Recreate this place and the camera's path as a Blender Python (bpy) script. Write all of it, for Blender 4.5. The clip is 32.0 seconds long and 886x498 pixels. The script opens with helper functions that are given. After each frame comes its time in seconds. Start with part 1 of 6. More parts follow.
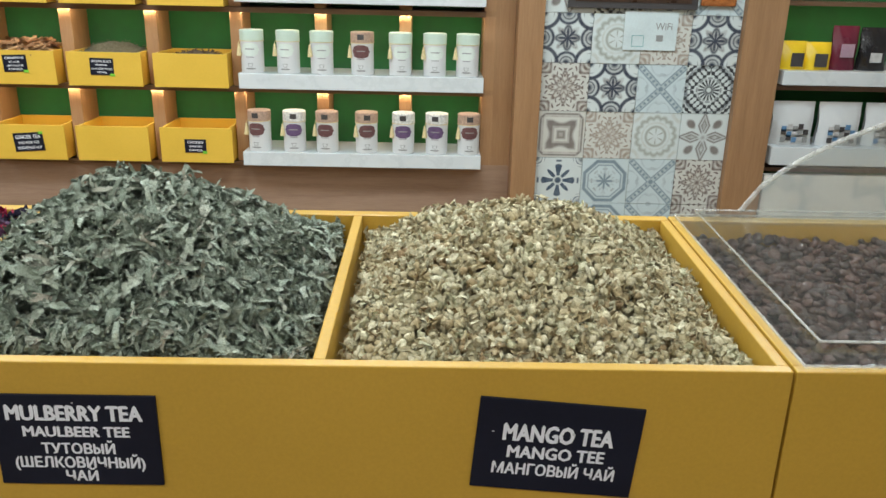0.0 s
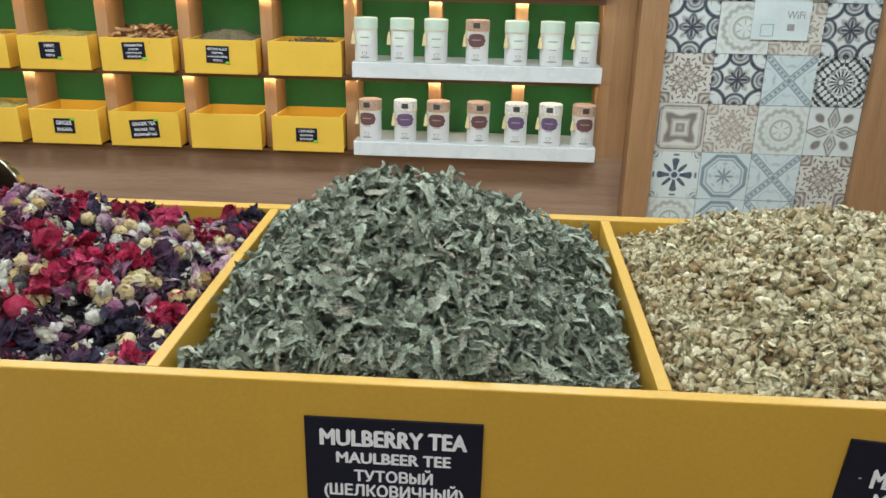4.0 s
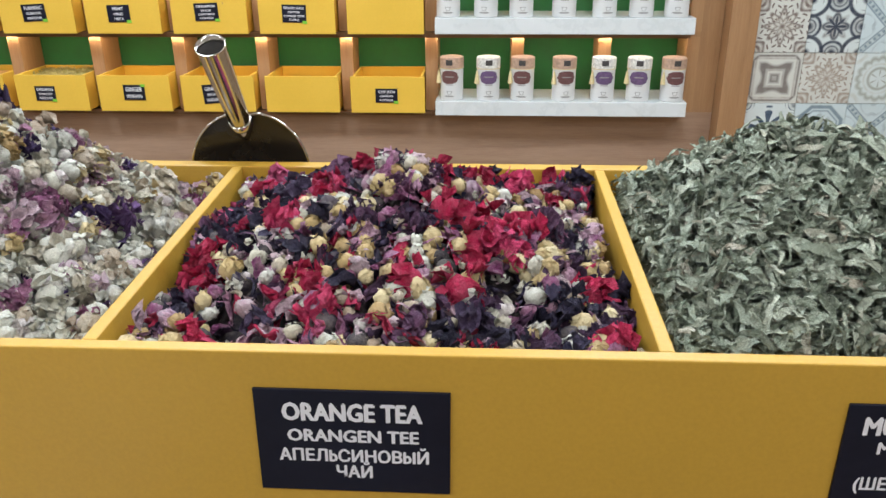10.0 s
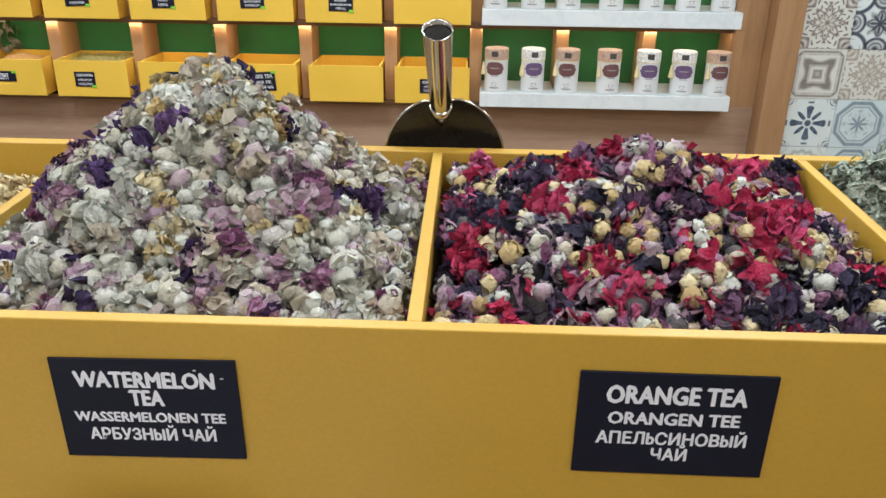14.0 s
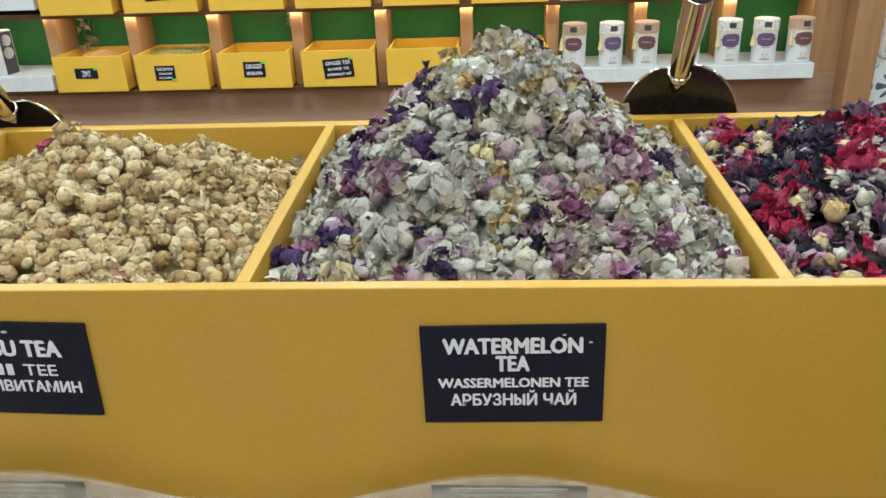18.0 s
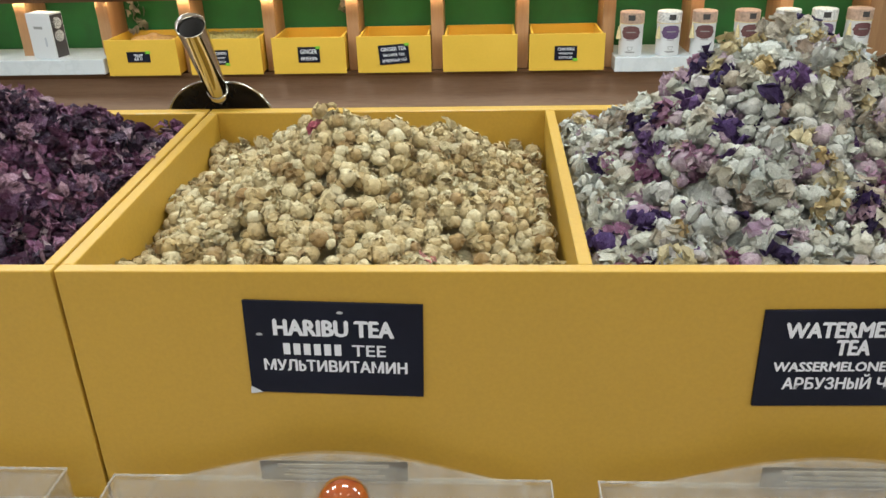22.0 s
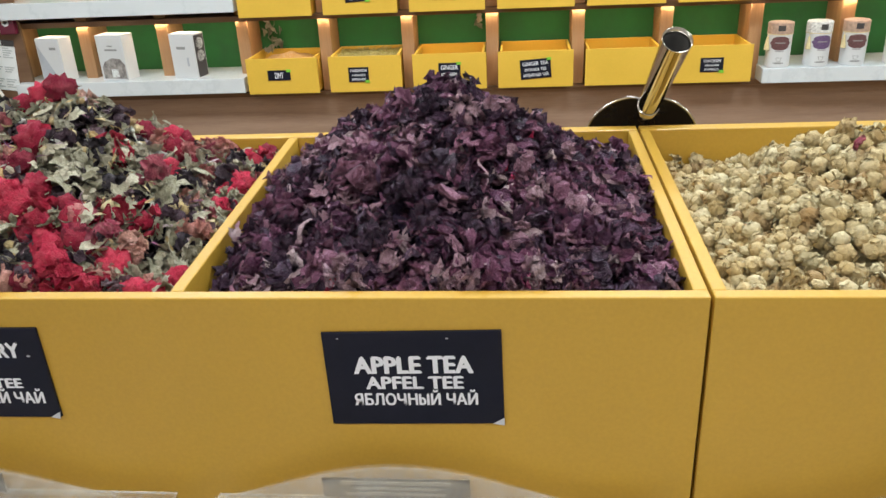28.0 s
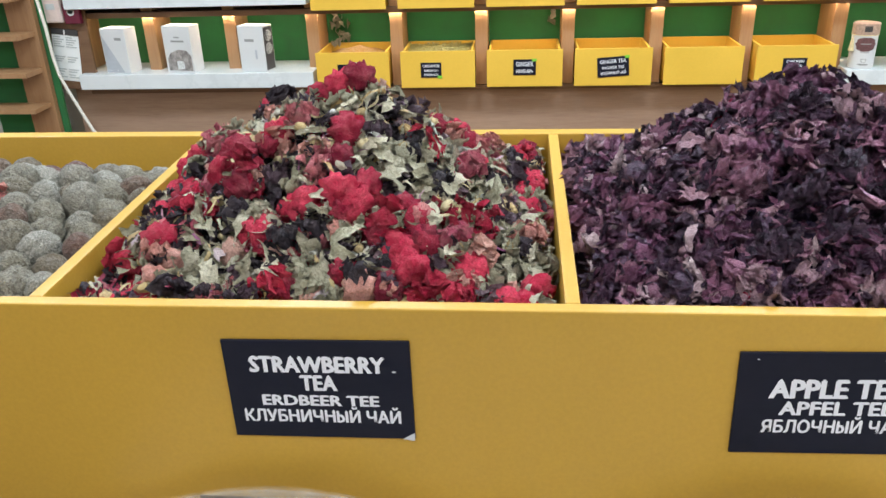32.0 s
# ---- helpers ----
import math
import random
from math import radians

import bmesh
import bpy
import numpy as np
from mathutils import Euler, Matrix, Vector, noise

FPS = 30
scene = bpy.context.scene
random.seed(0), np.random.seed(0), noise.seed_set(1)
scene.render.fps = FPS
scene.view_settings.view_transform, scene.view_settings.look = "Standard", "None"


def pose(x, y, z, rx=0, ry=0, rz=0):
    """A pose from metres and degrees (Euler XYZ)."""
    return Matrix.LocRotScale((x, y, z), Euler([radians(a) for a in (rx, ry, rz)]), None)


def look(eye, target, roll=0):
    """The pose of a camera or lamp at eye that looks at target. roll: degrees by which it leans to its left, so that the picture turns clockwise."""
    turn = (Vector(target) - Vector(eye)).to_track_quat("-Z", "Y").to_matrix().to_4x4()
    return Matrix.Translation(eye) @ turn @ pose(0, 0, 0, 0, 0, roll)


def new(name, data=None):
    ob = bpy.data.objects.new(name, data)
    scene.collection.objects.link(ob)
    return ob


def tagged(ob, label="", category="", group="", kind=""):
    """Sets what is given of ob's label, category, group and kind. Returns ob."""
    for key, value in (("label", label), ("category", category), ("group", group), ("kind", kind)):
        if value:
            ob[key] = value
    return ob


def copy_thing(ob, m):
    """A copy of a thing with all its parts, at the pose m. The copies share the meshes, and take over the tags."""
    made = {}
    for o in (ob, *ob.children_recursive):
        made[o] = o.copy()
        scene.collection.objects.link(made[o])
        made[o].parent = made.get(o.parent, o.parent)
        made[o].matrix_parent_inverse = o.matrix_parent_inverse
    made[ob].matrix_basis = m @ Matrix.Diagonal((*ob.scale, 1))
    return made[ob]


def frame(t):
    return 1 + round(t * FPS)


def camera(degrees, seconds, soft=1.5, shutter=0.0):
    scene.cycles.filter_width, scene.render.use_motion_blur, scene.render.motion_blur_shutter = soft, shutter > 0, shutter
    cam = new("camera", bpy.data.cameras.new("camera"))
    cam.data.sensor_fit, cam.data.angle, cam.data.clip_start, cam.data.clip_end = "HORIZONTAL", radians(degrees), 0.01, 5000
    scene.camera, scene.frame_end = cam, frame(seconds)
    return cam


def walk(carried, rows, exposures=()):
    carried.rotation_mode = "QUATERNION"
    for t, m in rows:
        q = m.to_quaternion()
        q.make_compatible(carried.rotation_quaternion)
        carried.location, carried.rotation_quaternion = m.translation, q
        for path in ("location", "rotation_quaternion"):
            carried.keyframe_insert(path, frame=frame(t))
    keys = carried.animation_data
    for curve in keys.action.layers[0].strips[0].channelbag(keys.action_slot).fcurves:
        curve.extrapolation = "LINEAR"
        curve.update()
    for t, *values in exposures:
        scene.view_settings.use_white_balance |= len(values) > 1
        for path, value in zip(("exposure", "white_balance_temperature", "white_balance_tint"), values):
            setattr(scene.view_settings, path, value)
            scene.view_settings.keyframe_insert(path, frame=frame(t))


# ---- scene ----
cam = camera(58.6, 32.0)
PATH = [
    (0, (0.108, 0.062, 1.494), (0.143, 1.951, 0.839), 1.3),
    (0.5, (0.066, 0.066, 1.493), (0.102, 1.955, 0.836), 1.3),
    (1, (0.026, 0.065, 1.493), (0.061, 1.951, 0.829), 1.4),
    (1.5, (0.037, 0.084, 1.495), (0.024, 1.969, 0.826), 1.5),
    (2, (0.036, 0.096, 1.49), (-0.037, 1.978, 0.817), 1.7),
    (2.5, (0.003, 0.098, 1.49), (-0.104, 1.975, 0.808), 1.5),
    (3, (-0.049, 0.109, 1.491), (-0.157, 1.985, 0.808), 1.2),
    (3.5, (-0.095, 0.125, 1.489), (-0.201, 2.001, 0.806), 1.3),
    (4, (-0.135, 0.131, 1.488), (-0.243, 2.007, 0.802), 1.1),
    (4.5, (-0.178, 0.141, 1.477), (-0.284, 2.013, 0.781), 1.2),
    (6.5, (-0.278, 0.18, 1.477), (-0.41, 2.044, 0.764), 0.4),
    (7, (-0.308, 0.19, 1.471), (-0.488, 2.046, 0.749), 0.7),
    (7.5, (-0.371, 0.189, 1.468), (-0.556, 2.036, 0.722), 0.3),
    (8, (-0.434, 0.192, 1.46), (-0.615, 2.03, 0.693), -0.4),
    (8.5, (-0.483, 0.193, 1.459), (-0.642, 2.031, 0.687), -0.4),
    (9, (-0.524, 0.189, 1.462), (-0.651, 2.029, 0.688), -0.5),
    (9.5, (-0.548, 0.183, 1.463), (-0.651, 2.023, 0.687), -0.4),
    (10, (-0.54, 0.19, 1.46), (-0.639, 2.03, 0.683), -0.3),
    (10.5, (-0.531, 0.206, 1.461), (-0.637, 2.045, 0.682), 0.1),
    (11, (-0.548, 0.209, 1.467), (-0.653, 2.047, 0.686), -0.2),
    (11.5, (-0.593, 0.204, 1.466), (-0.662, 2.042, 0.682), -1.6),
    (12, (-0.626, 0.208, 1.461), (-0.657, 2.046, 0.675), -1.4),
    (12.5, (-0.668, 0.199, 1.461), (-0.698, 2.037, 0.673), -1.0),
    (13, (-0.719, 0.186, 1.455), (-0.749, 2.023, 0.665), -0.4),
    (13.5, (-0.775, 0.174, 1.453), (-0.806, 2.01, 0.661), 0.3),
    (15.5, (-0.808, 0.176, 1.456), (-1.011, 2.0, 0.66), 1.2),
    (16, (-0.818, 0.175, 1.454), (-1.042, 1.997, 0.661), 1.0),
    (16.5, (-0.888, 0.168, 1.452), (-1.106, 1.99, 0.656), -0.1),
    (17, (-0.976, 0.153, 1.443), (-1.147, 1.977, 0.64), -1.8),
    (17.5, (-1.038, 0.138, 1.441), (-1.17, 1.954, 0.613), -2.5),
    (18, (-1.052, 0.15, 1.445), (-1.178, 1.965, 0.615), -2.2),
    (18.5, (-1.06, 0.162, 1.44), (-1.203, 1.971, 0.599), -1.7),
    (19, (-1.094, 0.168, 1.442), (-1.243, 1.973, 0.593), -1.3),
    (19.5, (-1.145, 0.171, 1.442), (-1.293, 1.973, 0.589), -1.7),
    (20, (-1.187, 0.169, 1.443), (-1.337, 1.97, 0.586), -2.1),
    (20.5, (-1.227, 0.162, 1.443), (-1.373, 1.963, 0.586), -2.0),
    (21, (-1.268, 0.159, 1.441), (-1.406, 1.96, 0.583), -2.1),
    (21.5, (-1.306, 0.142, 1.442), (-1.417, 1.944, 0.581), -1.8),
    (22, (-1.327, 0.134, 1.449), (-1.434, 1.938, 0.592), -1.5),
    (22.5, (-1.333, 0.158, 1.447), (-1.446, 1.961, 0.589), -0.8),
    (23, (-1.332, 0.173, 1.447), (-1.472, 1.977, 0.595), -0.2),
    (23.5, (-1.368, 0.17, 1.445), (-1.519, 1.973, 0.592), 0.4),
    (24, (-1.444, 0.151, 1.447), (-1.595, 1.954, 0.593), -1.6),
    (24.5, (-1.517, 0.128, 1.447), (-1.675, 1.929, 0.591), -1.7),
    (25, (-1.575, 0.107, 1.445), (-1.766, 1.905, 0.59), -1.4),
    (25.5, (-1.613, 0.088, 1.448), (-1.837, 1.885, 0.599), -1.2),
    (26, (-1.63, 0.117, 1.449), (-1.888, 1.913, 0.608), -0.0),
    (26.5, (-1.65, 0.148, 1.447), (-1.973, 1.933, 0.605), 0.3),
    (28.5, (-1.869, 0.132, 1.462), (-2.018, 1.95, 0.642), -3.1),
    (29, (-1.892, 0.139, 1.458), (-2.032, 1.957, 0.637), -2.7),
    (29.5, (-1.907, 0.162, 1.457), (-2.071, 1.978, 0.634), -2.0),
    (30, (-1.913, 0.176, 1.459), (-2.133, 1.984, 0.634), -1.8),
    (30.5, (-1.95, 0.193, 1.462), (-2.197, 1.999, 0.638), -1.7),
    (31, (-2.022, 0.192, 1.465), (-2.268, 1.998, 0.641), -2.4),
    (31.5, (-2.088, 0.188, 1.453), (-2.324, 1.994, 0.627), -2.6),
    (32, (-2.143, 0.171, 1.452), (-2.328, 1.982, 0.625), -2.0),
]
EXPOSURES = [(0.0, -0.06, 6500, 8), (4.0, -0.04, 6500, 8), (9.0, 0.08, 6450, 13), (13.0, 0.06, 6450, 13), (16.0, 0.03, 6450, 9), (20.0, -0.06, 6450, 7), (24.5, -0.04, 6600, 10.5), (26.5, 0.0, 6600, 10.5), (28.5, 0.1, 6550, 11), (31.0, 0.28, 6250, 11), (32.0, 0.28, 6250, 11)]
walk(cam, [(t, look(eye, target, roll)) for t, eye, target, roll in PATH], EXPOSURES)

# ---- world, lamps, exposure ----
world = bpy.data.worlds.new("world")
scene.world = world
world.use_nodes = True
world.node_tree.nodes["Background"].inputs[0].default_value = (1.0, 0.98, 0.96, 1)
world.node_tree.nodes["Background"].inputs[1].default_value = 0.15
scene.view_settings.exposure = 0.0
FRONT_WATTS, WALL_WATTS, STRIP_WATTS, SPOT_WATTS = 14.0, 26.5, 1.0, 4.8
LAMP_COLOUR, WALL_COLOUR, STRIP_COLOUR = (0.95, 1.0, 1.02), (0.86, 1.0, 1.10), (1.0, 0.8, 0.52)
CEILING = 2.75


def area_lamp(name, m, sx, sy, watts, colour):
    data = bpy.data.lights.new(name, "AREA")
    data.shape, data.size, data.size_y, data.energy, data.color = "RECTANGLE", sx, sy, watts, colour
    ob = new(name, data)
    ob.matrix_world = m
    return ob


# Panels added to light the counter and the shelf wall; none is seen.
PANELS = [(x, y) for x in (-4.1, -2.75, -1.4, -0.05, 1.3) for y in (-0.75, 2.2)]
for x, y in PANELS:
    area_lamp("added_panel_light", pose(x, y, CEILING - 0.035), 0.56, 0.56, FRONT_WATTS if y < 1 else WALL_WATTS, LAMP_COLOUR if y < 1 else WALL_COLOUR)
SPOTS = [(x, 0.75) for x in (-3.0, -2.3, -1.6, -0.9, -0.2, 0.5, 1.2)]
for x, y in SPOTS:
    area_lamp("spot_light", pose(x, y, CEILING - 0.045), 0.07, 0.07, SPOT_WATTS, LAMP_COLOUR)


# ---- materials ----
class Ex:
    """A socket or a number, with arithmetic that adds math nodes."""

    def __init__(self, tree, value):
        self.tree, self.value = tree, value

    def op(self, kind, *others):
        node = self.tree.nodes.new("ShaderNodeMath")
        node.operation = kind
        for n, v in enumerate((self, *others)):
            v = v.value if isinstance(v, Ex) else v
            if isinstance(v, (int, float)):
                node.inputs[n].default_value = v
            else:
                self.tree.links.new(v, node.inputs[n])
        return Ex(self.tree, node.outputs[0])

    def __add__(self, o): return self.op("ADD", o)
    def __sub__(self, o): return self.op("SUBTRACT", o)
    def __mul__(self, o): return self.op("MULTIPLY", o)
    def __truediv__(self, o): return self.op("DIVIDE", o)
    def __pow__(self, o): return self.op("POWER", o)
    def sin(self): return self.op("SINE")
    def cos(self): return self.op("COSINE")
    def sqrt(self): return self.op("SQRT")
    def mag(self): return self.op("ABSOLUTE")
    def high(self, o): return self.op("MAXIMUM", o)
    def low(self, o): return self.op("MINIMUM", o)

    def above(self, edge, soft=0.06):
        """0 below the edge, 1 above it."""
        return ((self - (edge - soft)) / (2 * soft)).op("MAXIMUM", 0.0).op("MINIMUM", 1.0)

    def below(self, edge, soft=0.06):
        return ((self * -1.0) + (edge + soft)).op("DIVIDE", 2 * soft).op("MAXIMUM", 0.0).op("MINIMUM", 1.0)

    def near(self, middle, half, soft=0.03):
        return (self - middle).mag().below(half, soft)


def material(name):
    mat = bpy.data.materials.new(name)
    mat.use_nodes = True
    return mat, mat.node_tree, mat.node_tree.nodes["Principled BSDF"]


def coords(tree, which="Object", scale=(1, 1, 1)):
    node = tree.nodes.new("ShaderNodeTexCoord")
    mapping = tree.nodes.new("ShaderNodeMapping")
    mapping.inputs["Scale"].default_value = scale
    tree.links.new(node.outputs[which], mapping.inputs[0])
    return mapping.outputs[0]


def place_coords(tree, scale=(1, 1, 1)):
    """World position, so that alike pieces differ."""
    node = tree.nodes.new("ShaderNodeNewGeometry")
    mapping = tree.nodes.new("ShaderNodeMapping")
    mapping.inputs["Scale"].default_value = scale
    tree.links.new(node.outputs["Position"], mapping.inputs[0])
    return mapping.outputs[0]


def noise_tex(tree, vector, scale, detail=4.0, rough=0.55):
    node = tree.nodes.new("ShaderNodeTexNoise")
    node.inputs["Scale"].default_value, node.inputs["Detail"].default_value, node.inputs["Roughness"].default_value = scale, detail, rough
    tree.links.new(vector, node.inputs["Vector"])
    return node.outputs["Fac"]


def ramp(tree, fac, stops, kind="LINEAR"):
    node = tree.nodes.new("ShaderNodeValToRGB")
    node.color_ramp.interpolation = kind
    els = node.color_ramp.elements
    while len(els) < len(stops):
        els.new(0.5)
    for el, (at, colour) in zip(els, stops):
        el.position, el.color = at, (*colour, 1)
    tree.links.new(fac, node.inputs[0])
    return node.outputs[0]


def blend(tree, fac, a, b, kind="MIX"):
    node = tree.nodes.new("ShaderNodeMix")
    node.data_type, node.blend_type = "RGBA", kind
    for socket, v in ((node.inputs[0], fac), (node.inputs[6], a), (node.inputs[7], b)):
        if isinstance(v, (int, float)):
            socket.default_value = v
        elif isinstance(v, tuple):
            socket.default_value = (*v, 1)
        else:
            tree.links.new(v, socket)
    return node.outputs[2]


def bump(tree, bsdf, height, strength, distance):
    node = tree.nodes.new("ShaderNodeBump")
    node.inputs["Strength"].default_value, node.inputs["Distance"].default_value = strength, distance
    tree.links.new(height, node.inputs["Height"])
    tree.links.new(node.outputs[0], bsdf.inputs["Normal"])


def surface(name, colour, rough=0.5, metal=0.0, vary=0.12, scale=6.0, relief=0.0, grain=120.0, coat=0.0, gloss=0.5):
    """A plain painted, plastic or metal surface with mottling and fine relief."""
    mat, tree, bsdf = material(name)
    at = place_coords(tree)
    big, small = noise_tex(tree, at, scale), noise_tex(tree, at, grain, 3)
    dark, light = tuple(c * (1 - vary) for c in colour), tuple(min(1, c * (1 + vary)) for c in colour)
    mid = blend(tree, 0.35, ramp(tree, big, [(0.3, dark), (0.7, light)]), ramp(tree, small, [(0.3, dark), (0.7, light)]))
    tree.links.new(mid, bsdf.inputs["Base Color"])
    tree.links.new(ramp(tree, big, [(0.3, (rough * 0.85,) * 3), (0.7, (min(1, rough * 1.15),) * 3)]), bsdf.inputs["Roughness"])
    bsdf.inputs["Metallic"].default_value = metal
    bsdf.inputs["Coat Weight"].default_value = coat
    bsdf.inputs["Specular IOR Level"].default_value = gloss
    if relief:
        bump(tree, bsdf, small, relief, 0.002)
    return mat


def wood(name, dark, light, along, rough=0.45, scale=1.0):
    """Wood-print board with its grain along the axis."""
    mat, tree, bsdf = material(name)
    stretch = [14.0 * scale] * 3
    stretch["xyz".index(along)] = 0.9 * scale
    at = place_coords(tree, stretch)
    wide, fine = noise_tex(tree, at, 2.2, 6, 0.6), noise_tex(tree, at, 14.0, 4, 0.7)
    colour = blend(tree, 0.4, ramp(tree, wide, [(0.3, dark), (0.5, tuple((a + b) / 2 for a, b in zip(dark, light))), (0.72, light)]), ramp(tree, fine, [(0.3, dark), (0.7, light)]))
    tree.links.new(colour, bsdf.inputs["Base Color"])
    bsdf.inputs["Roughness"].default_value = rough
    bump(tree, bsdf, fine, 0.12, 0.001)
    return mat


def pick_random(tree):
    """One random number for each loose piece, whether it is an object of its own or an island of a mesh."""
    a, b = tree.nodes.new("ShaderNodeNewGeometry"), tree.nodes.new("ShaderNodeObjectInfo")
    return (Ex(tree, a.outputs["Random Per Island"]) + Ex(tree, b.outputs["Random"])).op("FRACT").value


def dried(name, stops, rough=0.85, grain=400.0, mottle=0.36, relief=0.5, light=(0.7, 0.62, 0.5), dry=0.25, creased=0.25, pale_folds=0.3):
    """Dried plant matter: each piece has its own tone, with paled folds and darkened vein-like creases, paler dry
    patches and fine relief.
    """
    mat, tree, bsdf = material(name)
    at = place_coords(tree)
    own = ramp(tree, pick_random(tree), stops)
    patch = noise_tex(tree, at, grain * 0.25, 4)
    fine = noise_tex(tree, at, grain * 1.6, 6, 0.7)
    fold = Ex(tree, noise_tex(tree, at, grain * 0.55, 3, 0.55))
    ridge = fold.near(0.52, 0.0, 0.14)
    crease = Ex(tree, noise_tex(tree, at, grain * 0.6, 5, 0.62)).near(0.5, 0.012, 0.03)
    colour = blend(tree, Ex(tree, patch).above(0.56, 0.14).value if dry else 0.0, own, blend(tree, dry, own, light))
    # Folds paled like lit edges and creases darkened, put into the colour.
    colour = blend(tree, (ridge * pale_folds).value, colour, blend(tree, 0.55, own, light))
    shade = ramp(tree, fine, [(0.32, (1 - mottle,) * 3), (0.68, (1.0, 1.0, 1.0))])
    worn = blend(tree, 1.0, colour, shade, "MULTIPLY")
    tree.links.new(blend(tree, (crease * creased).value, worn, blend(tree, 1.0, worn, (0.45, 0.38, 0.34), "MULTIPLY")), bsdf.inputs["Base Color"])
    bsdf.inputs["Roughness"].default_value = rough
    bsdf.inputs["Specular IOR Level"].default_value = 0.3
    bump(tree, bsdf, (Ex(tree, fine) * 0.55 + ridge * 0.8 + crease * -0.4).value, min(1.0, relief * 1.6), 0.0045)
    return mat


def sheet_plastic(name, tint, haze, rough):
    """Thin clear plastic: see-through with a little scratched haze, and gloss that grows towards grazing views."""
    mat, tree, bsdf = material(name)
    tree.nodes.remove(bsdf)
    see, dull, shine = tree.nodes.new("ShaderNodeBsdfTransparent"), tree.nodes.new("ShaderNodeBsdfDiffuse"), tree.nodes.new("ShaderNodeBsdfGlossy")
    see.inputs[0].default_value = (*tint, 1)
    dull.inputs[0].default_value = (0.82, 0.82, 0.80, 1)
    shine.inputs["Roughness"].default_value = rough
    facing = tree.nodes.new("ShaderNodeLayerWeight")
    weight = Ex(tree, facing.outputs["Facing"]) ** 4.0 * 0.55 + 0.045
    scratch = Ex(tree, noise_tex(tree, place_coords(tree, (30, 4, 30)), 3.0, 5)).above(0.5, 0.25) * haze + haze * 0.5
    first, last = tree.nodes.new("ShaderNodeMixShader"), tree.nodes.new("ShaderNodeMixShader")
    tree.links.new(scratch.value, first.inputs[0])
    tree.links.new(see.outputs[0], first.inputs[1])
    tree.links.new(dull.outputs[0], first.inputs[2])
    tree.links.new(weight.value, last.inputs[0])
    tree.links.new(first.outputs[0], last.inputs[1])
    tree.links.new(shine.outputs[0], last.inputs[2])
    tree.links.new(last.outputs[0], tree.nodes["Material Output"].inputs[0])
    return mat


YELLOW = surface("yellow_paint", (0.49, 0.288, 0.036), 0.42, vary=0.11, scale=2.2, relief=0.06, grain=260)
YELLOW_BOX = surface("yellow_box_paint", (0.72, 0.45, 0.055), 0.45, vary=0.06, scale=5.0)
WOOD_PANEL = wood("panel_wood", (0.24, 0.145, 0.095), (0.40, 0.265, 0.185), "x")
WOOD_FRAME = wood("frame_wood", (0.26, 0.135, 0.06), (0.40, 0.225, 0.11), "z")
WOOD_POST = wood("post_wood", (0.30, 0.155, 0.07), (0.44, 0.25, 0.12), "z", 0.5)
WOOD_DARK = wood("shelf_edge_wood", (0.12, 0.06, 0.03), (0.2, 0.11, 0.06), "x")
WOOD_FLOOR = wood("floor_wood", (0.14, 0.09, 0.05), (0.26, 0.17, 0.1), "x")
GREEN = surface("green_felt", (0.026, 0.15, 0.045), 0.9, vary=0.25, scale=9.0, relief=0.4, grain=700)
PLASTER = surface("plaster", (0.52, 0.49, 0.44), 0.9, vary=0.05)
CEILING_PAINT = surface("ceiling_paint", (0.78, 0.76, 0.72), 0.9, vary=0.04)
SIGN_BLACK = surface("sign_black", (0.009, 0.010, 0.020), 0.5, vary=0.2, scale=10.0, gloss=0.18)
SIGN_WHITE = surface("sign_white", (0.74, 0.74, 0.78), 0.5, vary=0.03)
SIGN_GREEN = surface("sign_green", (0.2, 0.55, 0.04), 0.5, vary=0.1)
PAPER = surface("paper", (0.80, 0.81, 0.79), 0.6, vary=0.03)
# Pale grey that stands in for glints on the laminate.
GLINT_GREY = surface("glint_grey", (0.50, 0.51, 0.53), 0.3, vary=0.1)
PRINT_GREY = surface("print_grey", (0.28, 0.28, 0.27), 0.6)
PRINT_DARK = surface("print_dark", (0.05, 0.045, 0.045), 0.5)
STEEL = surface("steel", (0.62, 0.60, 0.56), 0.1, 1.0, vary=0.08, scale=30)
# Near-black that puts the shade inside the tube into the colour.
BORE_SHADE = surface("bore_shade", (0.03, 0.027, 0.024), 0.8, 0.0, vary=0.3, scale=40)
# Near-black colour in place of the dark reflection in polished steel.
STEEL_REFLECTION = surface("steel_dark_reflection", (0.016, 0.014, 0.012), 0.2, 0.0, vary=0.3, scale=25)
ACRYLIC = sheet_plastic("acrylic", (0.965, 0.975, 0.97), 0.014, 0.04)
ACRYLIC_HAZE = sheet_plastic("worn_acrylic", (0.95, 0.94, 0.89), 0.085, 0.16)
ACRYLIC_PLATE = sheet_plastic("frosted_end_plate", (0.93, 0.91, 0.84), 0.13, 0.25)
ACRYLIC_EDGE_LIGHT = sheet_plastic("acrylic_edge_light", (0.92, 0.91, 0.86), 0.28, 0.2)
CARD_WHITE = surface("card_white", (0.63, 0.635, 0.63), 0.5, vary=0.03)
CARD_MINT = surface("card_mint", (0.55, 0.66, 0.56), 0.45, vary=0.04)
CARD_BROWN = surface("card_brown", (0.44, 0.30, 0.22), 0.5, vary=0.35, scale=90)
CARD_GREYPAT = surface("card_pattern", (0.64, 0.63, 0.59), 0.5, vary=0.4, scale=120)
BADGE_RED = surface("badge_red", (0.13, 0.055, 0.055), 0.5, vary=0.4, scale=160)
